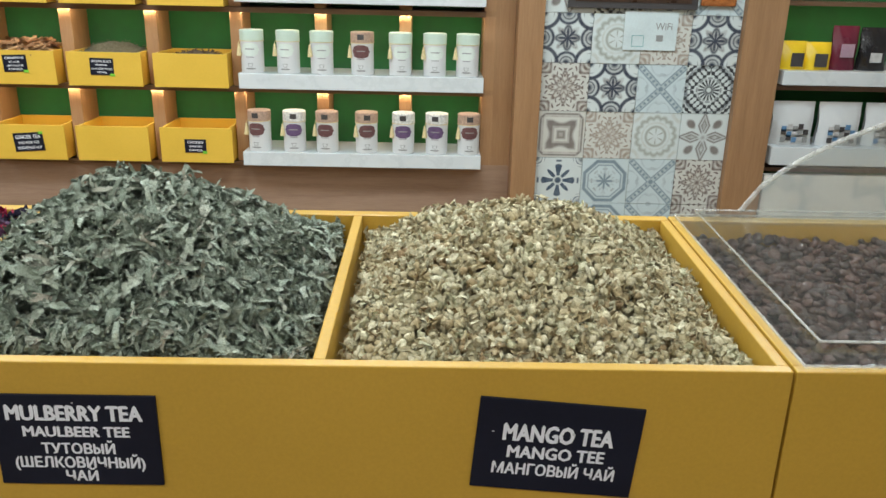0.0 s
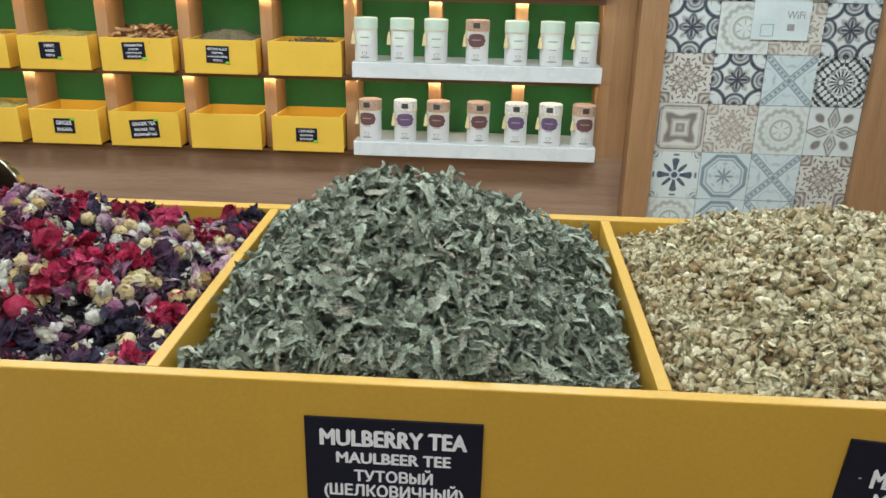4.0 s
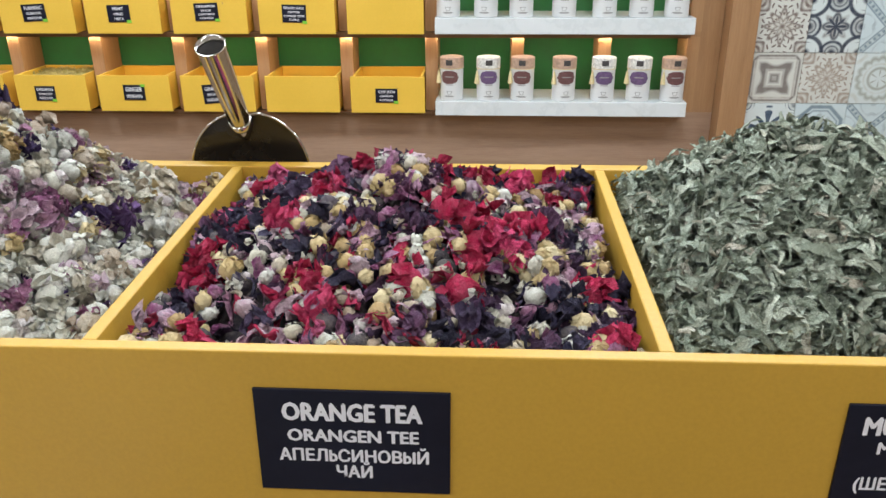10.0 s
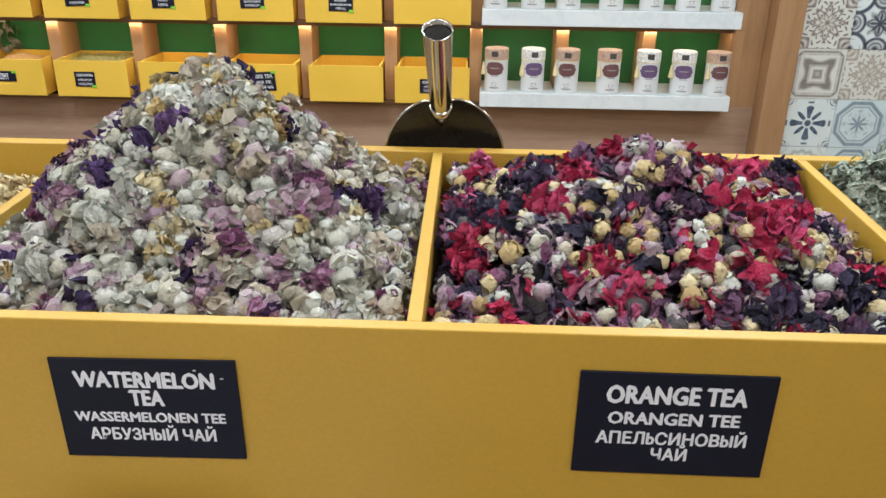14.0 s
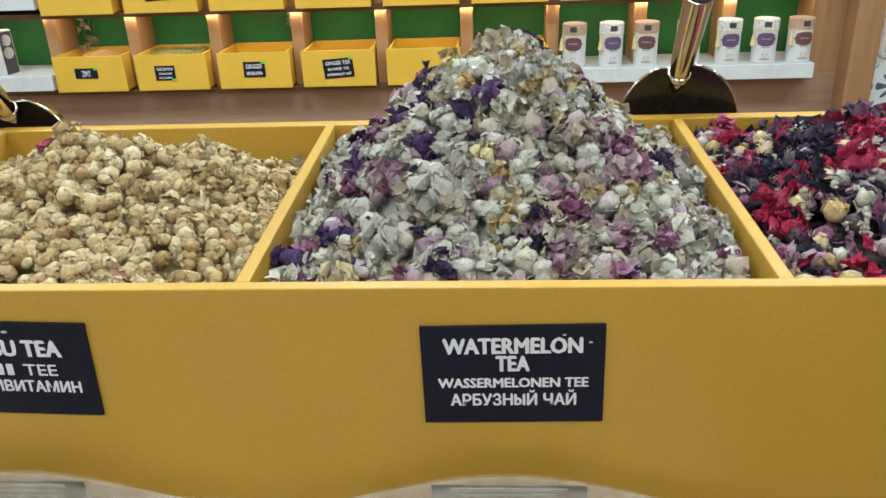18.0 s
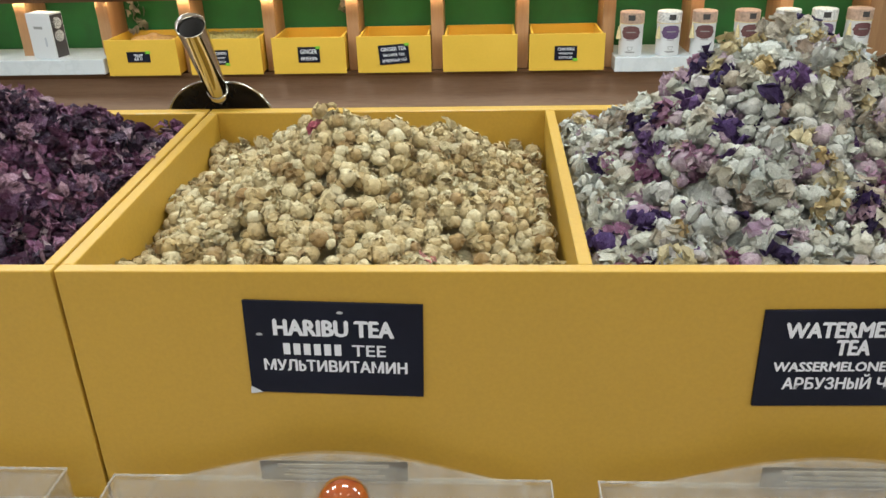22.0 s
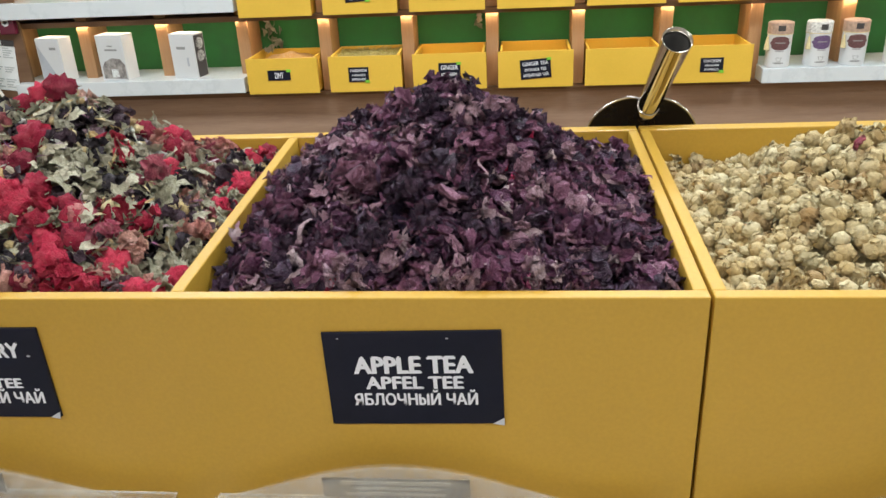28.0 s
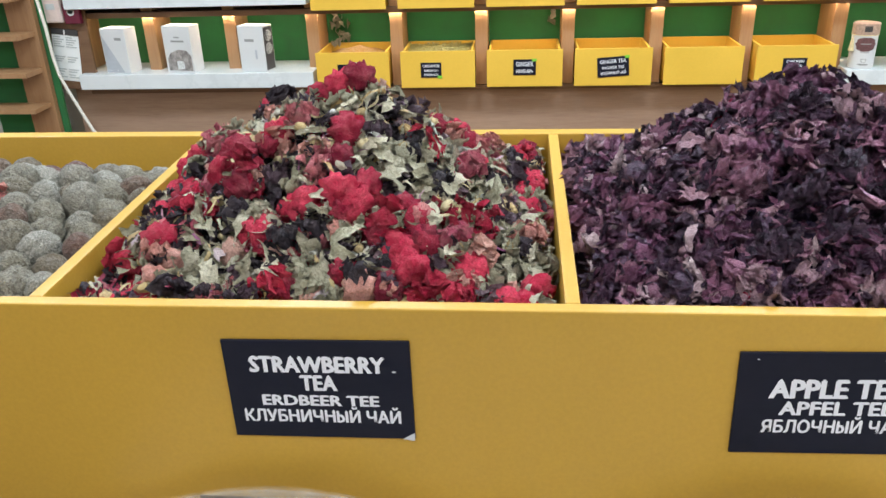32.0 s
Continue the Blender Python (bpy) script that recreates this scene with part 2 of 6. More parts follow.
BADGE_VIOLET = surface("badge_violet", (0.12, 0.07, 0.15), 0.5, vary=0.4, scale=160)
TASSEL = surface("tassel_thread", (0.66, 0.55, 0.30), 0.8, vary=0.3, scale=300)
KNOB = surface("amber_knob", (0.27, 0.058, 0.014), 0.08, vary=0.2, scale=40, coat=1.0)
FOIL_MAROON = surface("foil_maroon", (0.12, 0.012, 0.03), 0.25, vary=0.2)
FOIL_BLACK = surface("foil_black", (0.015, 0.014, 0.016), 0.25, vary=0.3)
PACK_YELLOW = surface("pack_yellow", (0.80, 0.55, 0.02), 0.35, vary=0.08)
PACK_GREY = surface("pack_grey", (0.55, 0.54, 0.53), 0.4, vary=0.25, scale=40)
PACK_BLUE = surface("pack_blue", (0.10, 0.22, 0.38), 0.4, vary=0.2)
PALE_BOARD = surface("pale_board", (0.60, 0.56, 0.47), 0.5, vary=0.06)
RUBBER = surface("cable_white", (0.70, 0.66, 0.58), 0.5)


def marble(name, low=(0.60, 0.635, 0.64), high=(0.69, 0.715, 0.72), size=4.5, depth=0.28):
    mat, tree, bsdf = material(name)
    at = place_coords(tree)
    warp = noise_tex(tree, at, 3.0, 5)
    vein = Ex(tree, noise_tex(tree, at, size, 8, 0.6)).near(0.5, 0.012, 0.02)
    cloud = ramp(tree, warp, [(0.3, low), (0.7, high)])
    tree.links.new(blend(tree, (vein * depth).value, cloud, (0.42, 0.46, 0.47)), bsdf.inputs["Base Color"])
    bsdf.inputs["Roughness"].default_value = 0.25
    return mat


MARBLE = marble("white_marble")
MARBLE_WARM = marble("warm_marble", (0.78, 0.75, 0.68), (0.86, 0.84, 0.78), 1.6, 0.75)


def glow(name, colour, strength):
    mat, tree, bsdf = material(name)
    bsdf.inputs["Base Color"].default_value = (*colour, 1)
    bsdf.inputs["Emission Color"].default_value = (*colour, 1)
    bsdf.inputs["Emission Strength"].default_value = strength
    return mat


DIFFUSER = glow("panel_diffuser", LAMP_COLOUR, 2.0)
LED = glow("led_strip", STRIP_COLOUR, 6.0)

LEAF = dried("mulberry_leaf", [(0.0, (0.13, 0.16, 0.11)), (0.25, (0.29, 0.35, 0.26)), (0.6, (0.46, 0.53, 0.42)), (0.92, (0.62, 0.68, 0.55)), (1.0, (0.54, 0.48, 0.38))], dry=0.35, light=(0.66, 0.69, 0.57), mottle=0.3)
CRUMB = dried("mango_crumb", [(0.0, (0.28, 0.18, 0.08)), (0.13, (0.46, 0.36, 0.19)), (0.45, (0.65, 0.57, 0.36)), (0.85, (0.76, 0.70, 0.49)), (1.0, (0.55, 0.53, 0.33))], mottle=0.3, creased=0.15, grain=240, light=(0.613, 0.58, 0.427), pale_folds=0.15, relief=0.3)
BUD = dried("cream_bud", [(0.0, (0.34, 0.205, 0.075)), (0.2, (0.53, 0.39, 0.175)), (0.6, (0.65, 0.52, 0.28)), (1.0, (0.72, 0.63, 0.39))], mottle=0.22, creased=0.1, grain=180, light=(0.684, 0.595, 0.417), pale_folds=0.2, relief=0.35)
BUD_PALE = dried("pale_bud", [(0.0, (0.40, 0.29, 0.21)), (0.1, (0.56, 0.48, 0.36)), (0.3, (0.67, 0.65, 0.53)), (0.6, (0.71, 0.73, 0.65)), (0.8, (0.70, 0.69, 0.63)), (0.9, (0.55, 0.42, 0.46)), (1.0, (0.36, 0.22, 0.32))], mottle=0.3, creased=0.15, light=(0.76, 0.74, 0.66), dry=0.35, relief=0.35, pale_folds=0.15)
PETAL_DARK = dried("dark_petal", [(0.0, (0.016, 0.017, 0.042)), (0.45, (0.04, 0.034, 0.085)), (0.75, (0.09, 0.035, 0.09)), (1.0, (0.2, 0.08, 0.17))], dry=0.12, rough=0.6, light=(0.3, 0.24, 0.34))
PETAL_VIOLET = dried("violet_petal", [(0.0, (0.03, 0.016, 0.075)), (0.5, (0.085, 0.036, 0.16)), (1.0, (0.24, 0.12, 0.30))], dry=0.15, light=(0.4, 0.3, 0.5))
PETAL_PINK = dried("pink_petal", [(0.0, (0.24, 0.04, 0.154)), (0.3, (0.42, 0.13, 0.297)), (0.65, (0.66, 0.42, 0.528)), (1.0, (0.78, 0.62, 0.66))], dry=0.3, light=(0.8, 0.66, 0.682), mottle=0.28)
HIBISCUS = dried("hibiscus_petal", [(0.0, (0.014, 0.009, 0.024)), (0.30, (0.040, 0.016, 0.048)), (0.46, (0.14, 0.040, 0.098)), (0.62, (0.28, 0.088, 0.18)), (0.78, (0.47, 0.22, 0.31)), (0.92, (0.60, 0.38, 0.43)), (1.0, (0.76, 0.60, 0.60))], dry=0.25, rough=0.42, light=(0.58, 0.33, 0.48), pale_folds=0.35, mottle=0.45)
FUZZ_RED = dried("red_amaranth", [(0.0, (0.22, 0.004, 0.03)), (0.5, (0.55, 0.010, 0.055)), (1.0, (0.80, 0.05, 0.11))], dry=0.2, light=(0.85, 0.28, 0.28), mottle=0.35, pale_folds=0.15)
ROSE = dried("rose_petal", [(0.0, (0.46, 0.006, 0.06)), (0.5, (0.70, 0.015, 0.10)), (0.85, (0.80, 0.06, 0.19)), (1.0, (0.70, 0.22, 0.42))], dry=0.2, light=(0.85, 0.35, 0.45), mottle=0.3, pale_folds=0.2)
FUZZ_PINK = dried("dusty_rose_amaranth", [(0.0, (0.50, 0.04, 0.13)), (0.3, (0.62, 0.12, 0.19)), (0.6, (0.74, 0.26, 0.22)), (1.0, (0.84, 0.52, 0.42))], dry=0.35, mottle=0.4, light=(0.82, 0.56, 0.47))
PETAL_BLACK = dried("blackened_petal", [(0.0, (0.018, 0.014, 0.022)), (0.5, (0.045, 0.03, 0.045)), (0.8, (0.10, 0.055, 0.08)), (1.0, (0.22, 0.13, 0.15))], dry=0.15, rough=0.6, light=(0.34, 0.27, 0.28))
BERRY_AND_GAP = dried("dark_berry_and_gap", [(0.0, (0.012, 0.010, 0.02)), (1.0, (0.05, 0.035, 0.06))], dry=0.15, relief=0.25)
SAGE = dried("sage_leaf", [(0.0, (0.24, 0.21, 0.13)), (0.3, (0.44, 0.42, 0.28)), (0.7, (0.66, 0.64, 0.47)), (1.0, (0.82, 0.75, 0.56))], dry=0.3, light=(0.835, 0.756, 0.631), mottle=0.3)
BALL = dried("tea_ball", [(0.0, (0.27, 0.14, 0.12)), (0.22, (0.24, 0.19, 0.13)), (0.5, (0.33, 0.30, 0.22)), (0.75, (0.40, 0.37, 0.30)), (1.0, (0.52, 0.50, 0.43))], dry=0.35, grain=300, mottle=0.5, relief=0.7, light=(0.537, 0.525, 0.476), creased=0.6, pale_folds=0.15)
BEAN = dried("brown_bean", [(0.0, (0.0224, 0.0128, 0.0096)), (0.6, (0.0544, 0.0272, 0.0208)), (1.0, (0.112, 0.0576, 0.0432))], rough=0.3, dry=0.05, relief=0.15, light=(0.256, 0.144, 0.112), pale_folds=0.05)
DELIGHT = dried("sugar_cube", [(0.0, (0.70, 0.52, 0.50)), (0.5, (0.78, 0.72, 0.68)), (1.0, (0.74, 0.60, 0.62))], dry=0.2, mottle=0.1)
CINNAMON = dried("cinnamon_bark", [(0.0, (0.42, 0.18, 0.06)), (1.0, (0.78, 0.44, 0.19))], dry=0.2)
POWDER = dried("ground_spice", [(0.0, (0.16, 0.15, 0.09)), (1.0, (0.22, 0.20, 0.13))], mottle=0.5, relief=0.9)
POWDER_DARK = dried("dark_spice", [(0.0, (0.05, 0.03, 0.015)), (1.0, (0.09, 0.05, 0.03))], mottle=0.5)
POWDER_TAN = dried("tan_spice", [(0.0, (0.52, 0.26, 0.06)), (1.0, (0.6, 0.32, 0.09))], mottle=0.2)
POWDER_GREEN = dried("green_spice", [(0.0, (0.46, 0.40, 0.10)), (1.0, (0.60, 0.52, 0.19))], mottle=0.4)
IVY = dried("ivy_leaf", [(0.0, (0.16, 0.19, 0.11)), (0.5, (0.36, 0.37, 0.27)), (1.0, (0.66, 0.60, 0.50))])


# ---- building helpers ----
def link_mesh(name, mesh, mat, parent=None, label="", smooth=False):
    ob = new(name, mesh)
    if mat is not None and not mesh.materials:
        mesh.materials.append(mat)
    if smooth:
        mesh.polygons.foreach_set("use_smooth", [True] * len(mesh.polygons))
    if parent is not None:
        ob.parent = parent
        ob.matrix_parent_inverse = Matrix.Translation(-anchor(parent))
    return tagged(ob, label)


def anchor(ob):
    return ob.location + (anchor(ob.parent) + ob.matrix_parent_inverse.translation if ob.parent else Vector())


def part(name, bm, mat, parent=None, label="", smooth=False):
    mesh = bpy.data.meshes.new(name)
    bm.to_mesh(mesh)
    bm.free()
    return link_mesh(name, mesh, mat, parent, label, smooth)


def thing(name, at, label, category, group="", kind=""):
    ob = new(name)
    ob.location, ob.empty_display_size = at, 0.05
    return tagged(ob, label, category, group, kind)


def box(x0, x1, y0, y1, z0, z1, bevel=0.0, bm=None):
    bm = bm or bmesh.new()
    one = bmesh.new()
    bmesh.ops.create_cube(one, size=1.0, matrix=Matrix.LocRotScale(((x0 + x1) / 2, (y0 + y1) / 2, (z0 + z1) / 2), None, (x1 - x0, y1 - y0, z1 - z0)))
    if bevel:
        bmesh.ops.bevel(one, geom=one.edges[:], offset=bevel, segments=2, affect="EDGES", profile=0.6)
    add(bm, one)
    return bm


def add(bm, one, m=None):
    """Adds the mesh one to bm, moved by m."""
    if m is not None:
        one.transform(m)
    here = {v: bm.verts.new(v.co) for v in one.verts}
    for f in one.faces:
        bm.faces.new([here[v] for v in f.verts])
    one.free()
    return bm


def wedge(x0, x1, y0, y1, z0, front_top, back_top, bevel=0.0015, fall=0.0):
    """An upright board whose top slopes from front to back, and at its front by fall towards x1."""
    bm = bmesh.new()
    v = [bm.verts.new(p) for p in ((x0, y0, z0), (x1, y0, z0), (x1, y1, z0), (x0, y1, z0), (x0, y0, front_top), (x1, y0, front_top - fall), (x1, y1, back_top - (fall if back_top - front_top < 0.002 else 0)), (x0, y1, back_top))]
    for f in ((0, 3, 2, 1), (4, 5, 6, 7), (0, 1, 5, 4), (1, 2, 6, 5), (2, 3, 7, 6), (3, 0, 4, 7)):
        bm.faces.new([v[n] for n in f])
    bmesh.ops.bevel(bm, geom=bm.edges[:], offset=bevel, segments=2, affect="EDGES", profile=0.6)
    return bm


def lathe(profile, sides=24, bm=None, m=None):
    """A turned shape about z from (radius, height) pairs."""
    bm, one = bm or bmesh.new(), bmesh.new()
    rings = [[one.verts.new((r * math.cos(math.tau * k / sides), r * math.sin(math.tau * k / sides), z)) for k in range(sides)] for r, z in profile]
    for a, b in zip(rings, rings[1:]):
        for k in range(sides):
            one.faces.new((a[k], a[(k + 1) % sides], b[(k + 1) % sides], b[k]))
    one.faces.new(rings[0][::-1])
    one.faces.new(rings[-1])
    return add(bm, one, m)


def tube(points, radius, sides=8):
    """A round cord through points."""
    bm = bmesh.new()
    rings = []
    for n, p in enumerate(points):
        p = Vector(p)
        way = Vector(points[min(n + 1, len(points) - 1)]) - Vector(points[max(n - 1, 0)])
        turn = way.to_track_quat("Z", "Y").to_matrix()
        rings.append([bm.verts.new(p + turn @ Vector((radius * math.cos(math.tau * k / sides), radius * math.sin(math.tau * k / sides), 0))) for k in range(sides)])
    for a, b in zip(rings, rings[1:]):
        for k in range(sides):
            bm.faces.new((a[k], a[(k + 1) % sides], b[(k + 1) % sides], b[k]))
    return bm


def letters(text, size, wide=1.0, bold=0.012):
    """The built-in font as a mesh in the plane x z, centred in x, standing on z = 0; its width too."""
    curve = bpy.data.curves.new("text", "FONT")
    curve.body, curve.size, curve.align_x = text.replace("Ь", "b").replace("Ы", "bI"), size, "CENTER"
    curve.resolution_u = 2
    ob = new("text", curve)
    bpy.context.view_layer.update()
    mesh = bpy.data.meshes.new_from_object(ob.evaluated_get(bpy.context.evaluated_depsgraph_get()))
    bpy.data.objects.remove(ob)
    mesh.transform(Matrix.Diagonal((wide, 1, 1, 1)))
    mesh.transform(Matrix.Rotation(radians(90), 4, "X"))
    return mesh


def text_line(name, text, mat, at, width, height, parent, turn=0.0, bold=0.012):
    """One line of writing facing -y, fitted to the width and capital height, its foot's middle at the place."""
    one = letters(text, 1.0)
    bm = bmesh.new()
    for n, (dx, dz) in enumerate(((-1, -0.5), (0, -0.5), (1, -0.5), (0, 0.5))):
        copy = one.copy()
        copy.transform(Matrix.Translation((dx * bold, n * 0.00006, dz * bold)))
        bm.from_mesh(copy)
        bpy.data.meshes.remove(copy)
    mesh = bpy.data.meshes.new("lettering")
    bm.to_mesh(mesh)
    bm.free()
    xs = [v.co.x for v in mesh.vertices]
    zs = [v.co.z for v in mesh.vertices]
    full = max(xs) - min(xs)
    mesh.transform(Matrix.Translation((-(max(xs) + min(xs)) / 2, 0, 0)))
    mesh.transform(Matrix.Diagonal((width / full, 1, height / 0.69, 1)))
    mesh.transform(Matrix.Translation(at) @ Matrix.Rotation(radians(turn), 4, "Y"))
    return link_mesh(name, mesh, mat, parent)


# ---- the room ----
FACE, BACK = 0.68, 1.098          # counter: outer faces of front and back panel
RIM_F, RIM_B = 1.1702, 1.188       # heights of its rims
WALL_Y = 3.94                     # green backs of the shelf wall
WOOD_Y = 3.76                     # posts and panels of the shelf wall
X0, X1, Y0 = -5.2, 2.9, -2.2      # the room's ends

tagged(part("floor", box(X0, X1, Y0, 4.3, -0.1, 0), WOOD_FLOOR), "brown wood-grain floor of the shop", "floor", kind="structure")
tagged(part("ceiling", box(X0, X1, Y0, 4.3, CEILING, CEILING + 0.1), CEILING_PAINT), "plain white painted ceiling of the shop", "ceiling", kind="structure")
# Unseen walls added round the room; their tone sets the bounced light.
for name, b in (("wall_north", (X0, X1, 4.0, 4.3)), ("wall_south", (X0, X1, Y0 - 0.2, Y0)), ("wall_west", (X0 - 0.2, X0, Y0, 4.0)), ("wall_east", (X1, X1 + 0.2, Y0, 4.0))):
    tagged(part(name, box(*b, 0, CEILING), PLASTER), "added plain cream wall around the room, unseen", "wall", kind="structure")

# Added fixtures with glowing diffusers for the panel lamps, out of view.
for x, y in PANELS:
    lamp = thing("ceiling_light", (x, y, CEILING), "added square white ceiling light panel with a thin frame", "ceiling light", "ceiling lights")
    bm = bmesh.new()
    for b in ((-0.3, 0.3, -0.3, -0.285), (-0.3, 0.3, 0.285, 0.3), (-0.3, -0.285, -0.285, 0.285), (0.285, 0.3, -0.285, 0.285)):
        box(x + b[0], x + b[1], y + b[2], y + b[3], CEILING - 0.05, CEILING, bm=bm)
    part("frame", bm, PAPER, lamp)
    part("diffuser", box(x - 0.284, x + 0.284, y - 0.284, y + 0.284, CEILING - 0.02, CEILING - 0.005), DIFFUSER, lamp)
for x, y in SPOTS:
    lamp = thing("downlight", (x, y, CEILING), "small round recessed ceiling downlight", "ceiling light", "downlights")
    part("ring", lathe([(0.06, -0.02), (0.062, -0.01), (0.062, 0.0), (0.045, 0.0), (0.045, -0.02)], 20, m=pose(x, y, CEILING)), PAPER, lamp)


# ---- shelf wall: one built-in unit ----
PITCH, BOX_W = 0.3815, 0.33
BOX_LEFT = [-3.041 + PITCH * n for n in range(6)]
ROWS_Z = [0.651, 0.993, 1.345]
BOX_H = [0.16, 0.148, 0.15]
wall_unit = thing("shelf_wall", (-1.8, WOOD_Y, 0), "brown wood shelf wall with green backs and warm lit bays", "shelf unit")
part("back_board", box(-4.25, 0.42, WALL_Y, WALL_Y + 0.02, 0.55, 1.9), GREEN, wall_unit, "green felt back board")
part("lower_panel", box(-4.25, 0.482, WOOD_Y, WOOD_Y + 0.03, 0.0, 0.64), WOOD_PANEL, wall_unit, "brown wood-grain panel below the boxes")
part("end_panel", box(0.345, 0.482, WOOD_Y + 0.001, WALL_Y, 0.64, 1.9), WOOD_FRAME, wall_unit)
part("end_panel", box(-4.25, -4.162, WOOD_Y + 0.001, WALL_Y, 0.64, 1.9), WOOD_FRAME, wall_unit)
part("top_board", box(-4.25, 0.482, WOOD_Y, WALL_Y + 0.02, 1.9, 1.93), WOOD_FRAME, wall_unit)
POSTS = [-3.0675 + PITCH * n for n in range(-2, 10)]
for z in (0.64, 0.991, 1.342):
    for x0, x1 in ((-4.161, -3.065), (-3.064, -0.780), (-0.779, 0.344)):
        part("shelf_board", box(x0, x1, WOOD_Y - 0.02, WALL_Y - 0.001, z - 0.018, z), WOOD_DARK, wall_unit)
        if z > 0.7:
            part("lip", box(x0, x1, WOOD_Y - 0.024, WOOD_Y - 0.0205, z - 0.023, z), WOOD_DARK, wall_unit)
            part("led_strip", box(x0 + 0.02, x1 - 0.02, WOOD_Y - 0.018, WOOD_Y - 0.010, z - 0.0215, z - 0.019), LED, wall_unit, "thin warm glowing light strip")
            area_lamp("strip_light", pose((x0 + x1) / 2, WOOD_Y - 0.010, z - 0.024, 30), x1 - x0 - 0.04, 0.008, STRIP_WATTS * (x1 - x0), STRIP_COLOUR)
for z0, z1 in ((0.64, 0.972), (0.991, 1.323), (1.342, 1.9)):
    for x in POSTS:
        part("post", box(x - 0.0275, x + 0.0275, WOOD_Y, WALL_Y - 0.001, z0 + 0.001, z1 - 0.001, 0.002), WOOD_POST, wall_unit)


def shelf_slab(x0, x1, z0, z1, y0=3.655, y1=WALL_Y - 0.003, label="white marble-look shelf slab"):
    ob = part("shelf_slab", box(x0, x1, y0, y1, z0, z1, 0.003), MARBLE)
    return tagged(ob, label, "shelf", "white shelf slabs")


SLAB_Z = [(0.642, 0.706), (0.994, 1.062), (1.366, 1.43)]
for z0, z1 in SLAB_Z:
    shelf_slab(-0.757, 0.340, z0, z1)
for z0, z1 in ((0.66, 0.728), (1.02, 1.09)):
    shelf_slab(-4.160, -3.058, z0, z1)


# ---- yellow boxes on the shelf wall ----
def spice_box(x, z, h, what):
    y0, y1, w, t = 3.66, 3.925, BOX_W, 0.009
    ob = thing("spice_box", (x + w / 2, (y0 + y1) / 2, z), what, "box", "yellow spice boxes")
    part("front_board", box(x, x + w, y0, y0 + t, z, z + h, 0.0012), YELLOW_BOX, ob)
    s = 0.0095
    part("back_board", box(x + s, x + w - s, y1 - t, y1, z, z + h, 0.0012), YELLOW_BOX, ob)
    part("side_board", box(x + s, x + s + t, y0 + t, y1 - t, z, z + h), YELLOW_BOX, ob)
    part("side_board", box(x + w - s - t, x + w - s, y0 + t, y1 - t, z, z + h), YELLOW_BOX, ob)
    part("bottom_board", box(x + s + t, x + w - s - t, y0 + t, y1 - t, z + 0.001, z + 0.01), YELLOW_BOX, ob)
    return ob


def box_card(x, z, w, h, lines, turn=0.0, chip=None):
    """A small black price card on a box front."""
    y = 3.658
    card = thing("price_card", (x, y, z), "small black card with white lettering on a yellow box", "sign", "small box cards")
    card_m = Matrix.Translation((x, y, z)) @ Matrix.Rotation(radians(turn), 4, "Y")
    bm = box(-w / 2, w / 2, -0.001, 0.0015, -h / 2, h / 2)
    bm.transform(card_m)
    part("card", bm, SIGN_BLACK, card)
    gap = h * 0.86 / len(lines)
    for n, (text, share) in enumerate(lines):
        size = gap * (0.66 if n == 0 else 0.5)
        at = card_m @ Vector((0, -0.0016, h * 0.43 - gap * (n + 0.84)))
        text_line("lettering", text, SIGN_WHITE, at, w * share, size, card, turn, 0.02)
    if chip:
        foot = h / 2 - 0.009 if chip > 0 else -h / 2 - 0.004
        bm = box(w / 2 - 0.017, w / 2 + 0.003, -0.002, -0.0011, foot, foot + 0.012)
        bm.transform(card_m)
        part("sticker", bm, SIGN_GREEN, card, "small bright green sticker")


for row, (z, h) in enumerate(zip(ROWS_Z, BOX_H)):
    for n, x in enumerate(BOX_LEFT):
        filled = {(1, 3): "yellow wooden box heaped with cinnamon sticks", (1, 4): "yellow wooden box heaped with ground grey-green spice"}.get((row, n), "open yellow wooden spice box on the shelf wall")
        spice_box(x, z, h, filled)
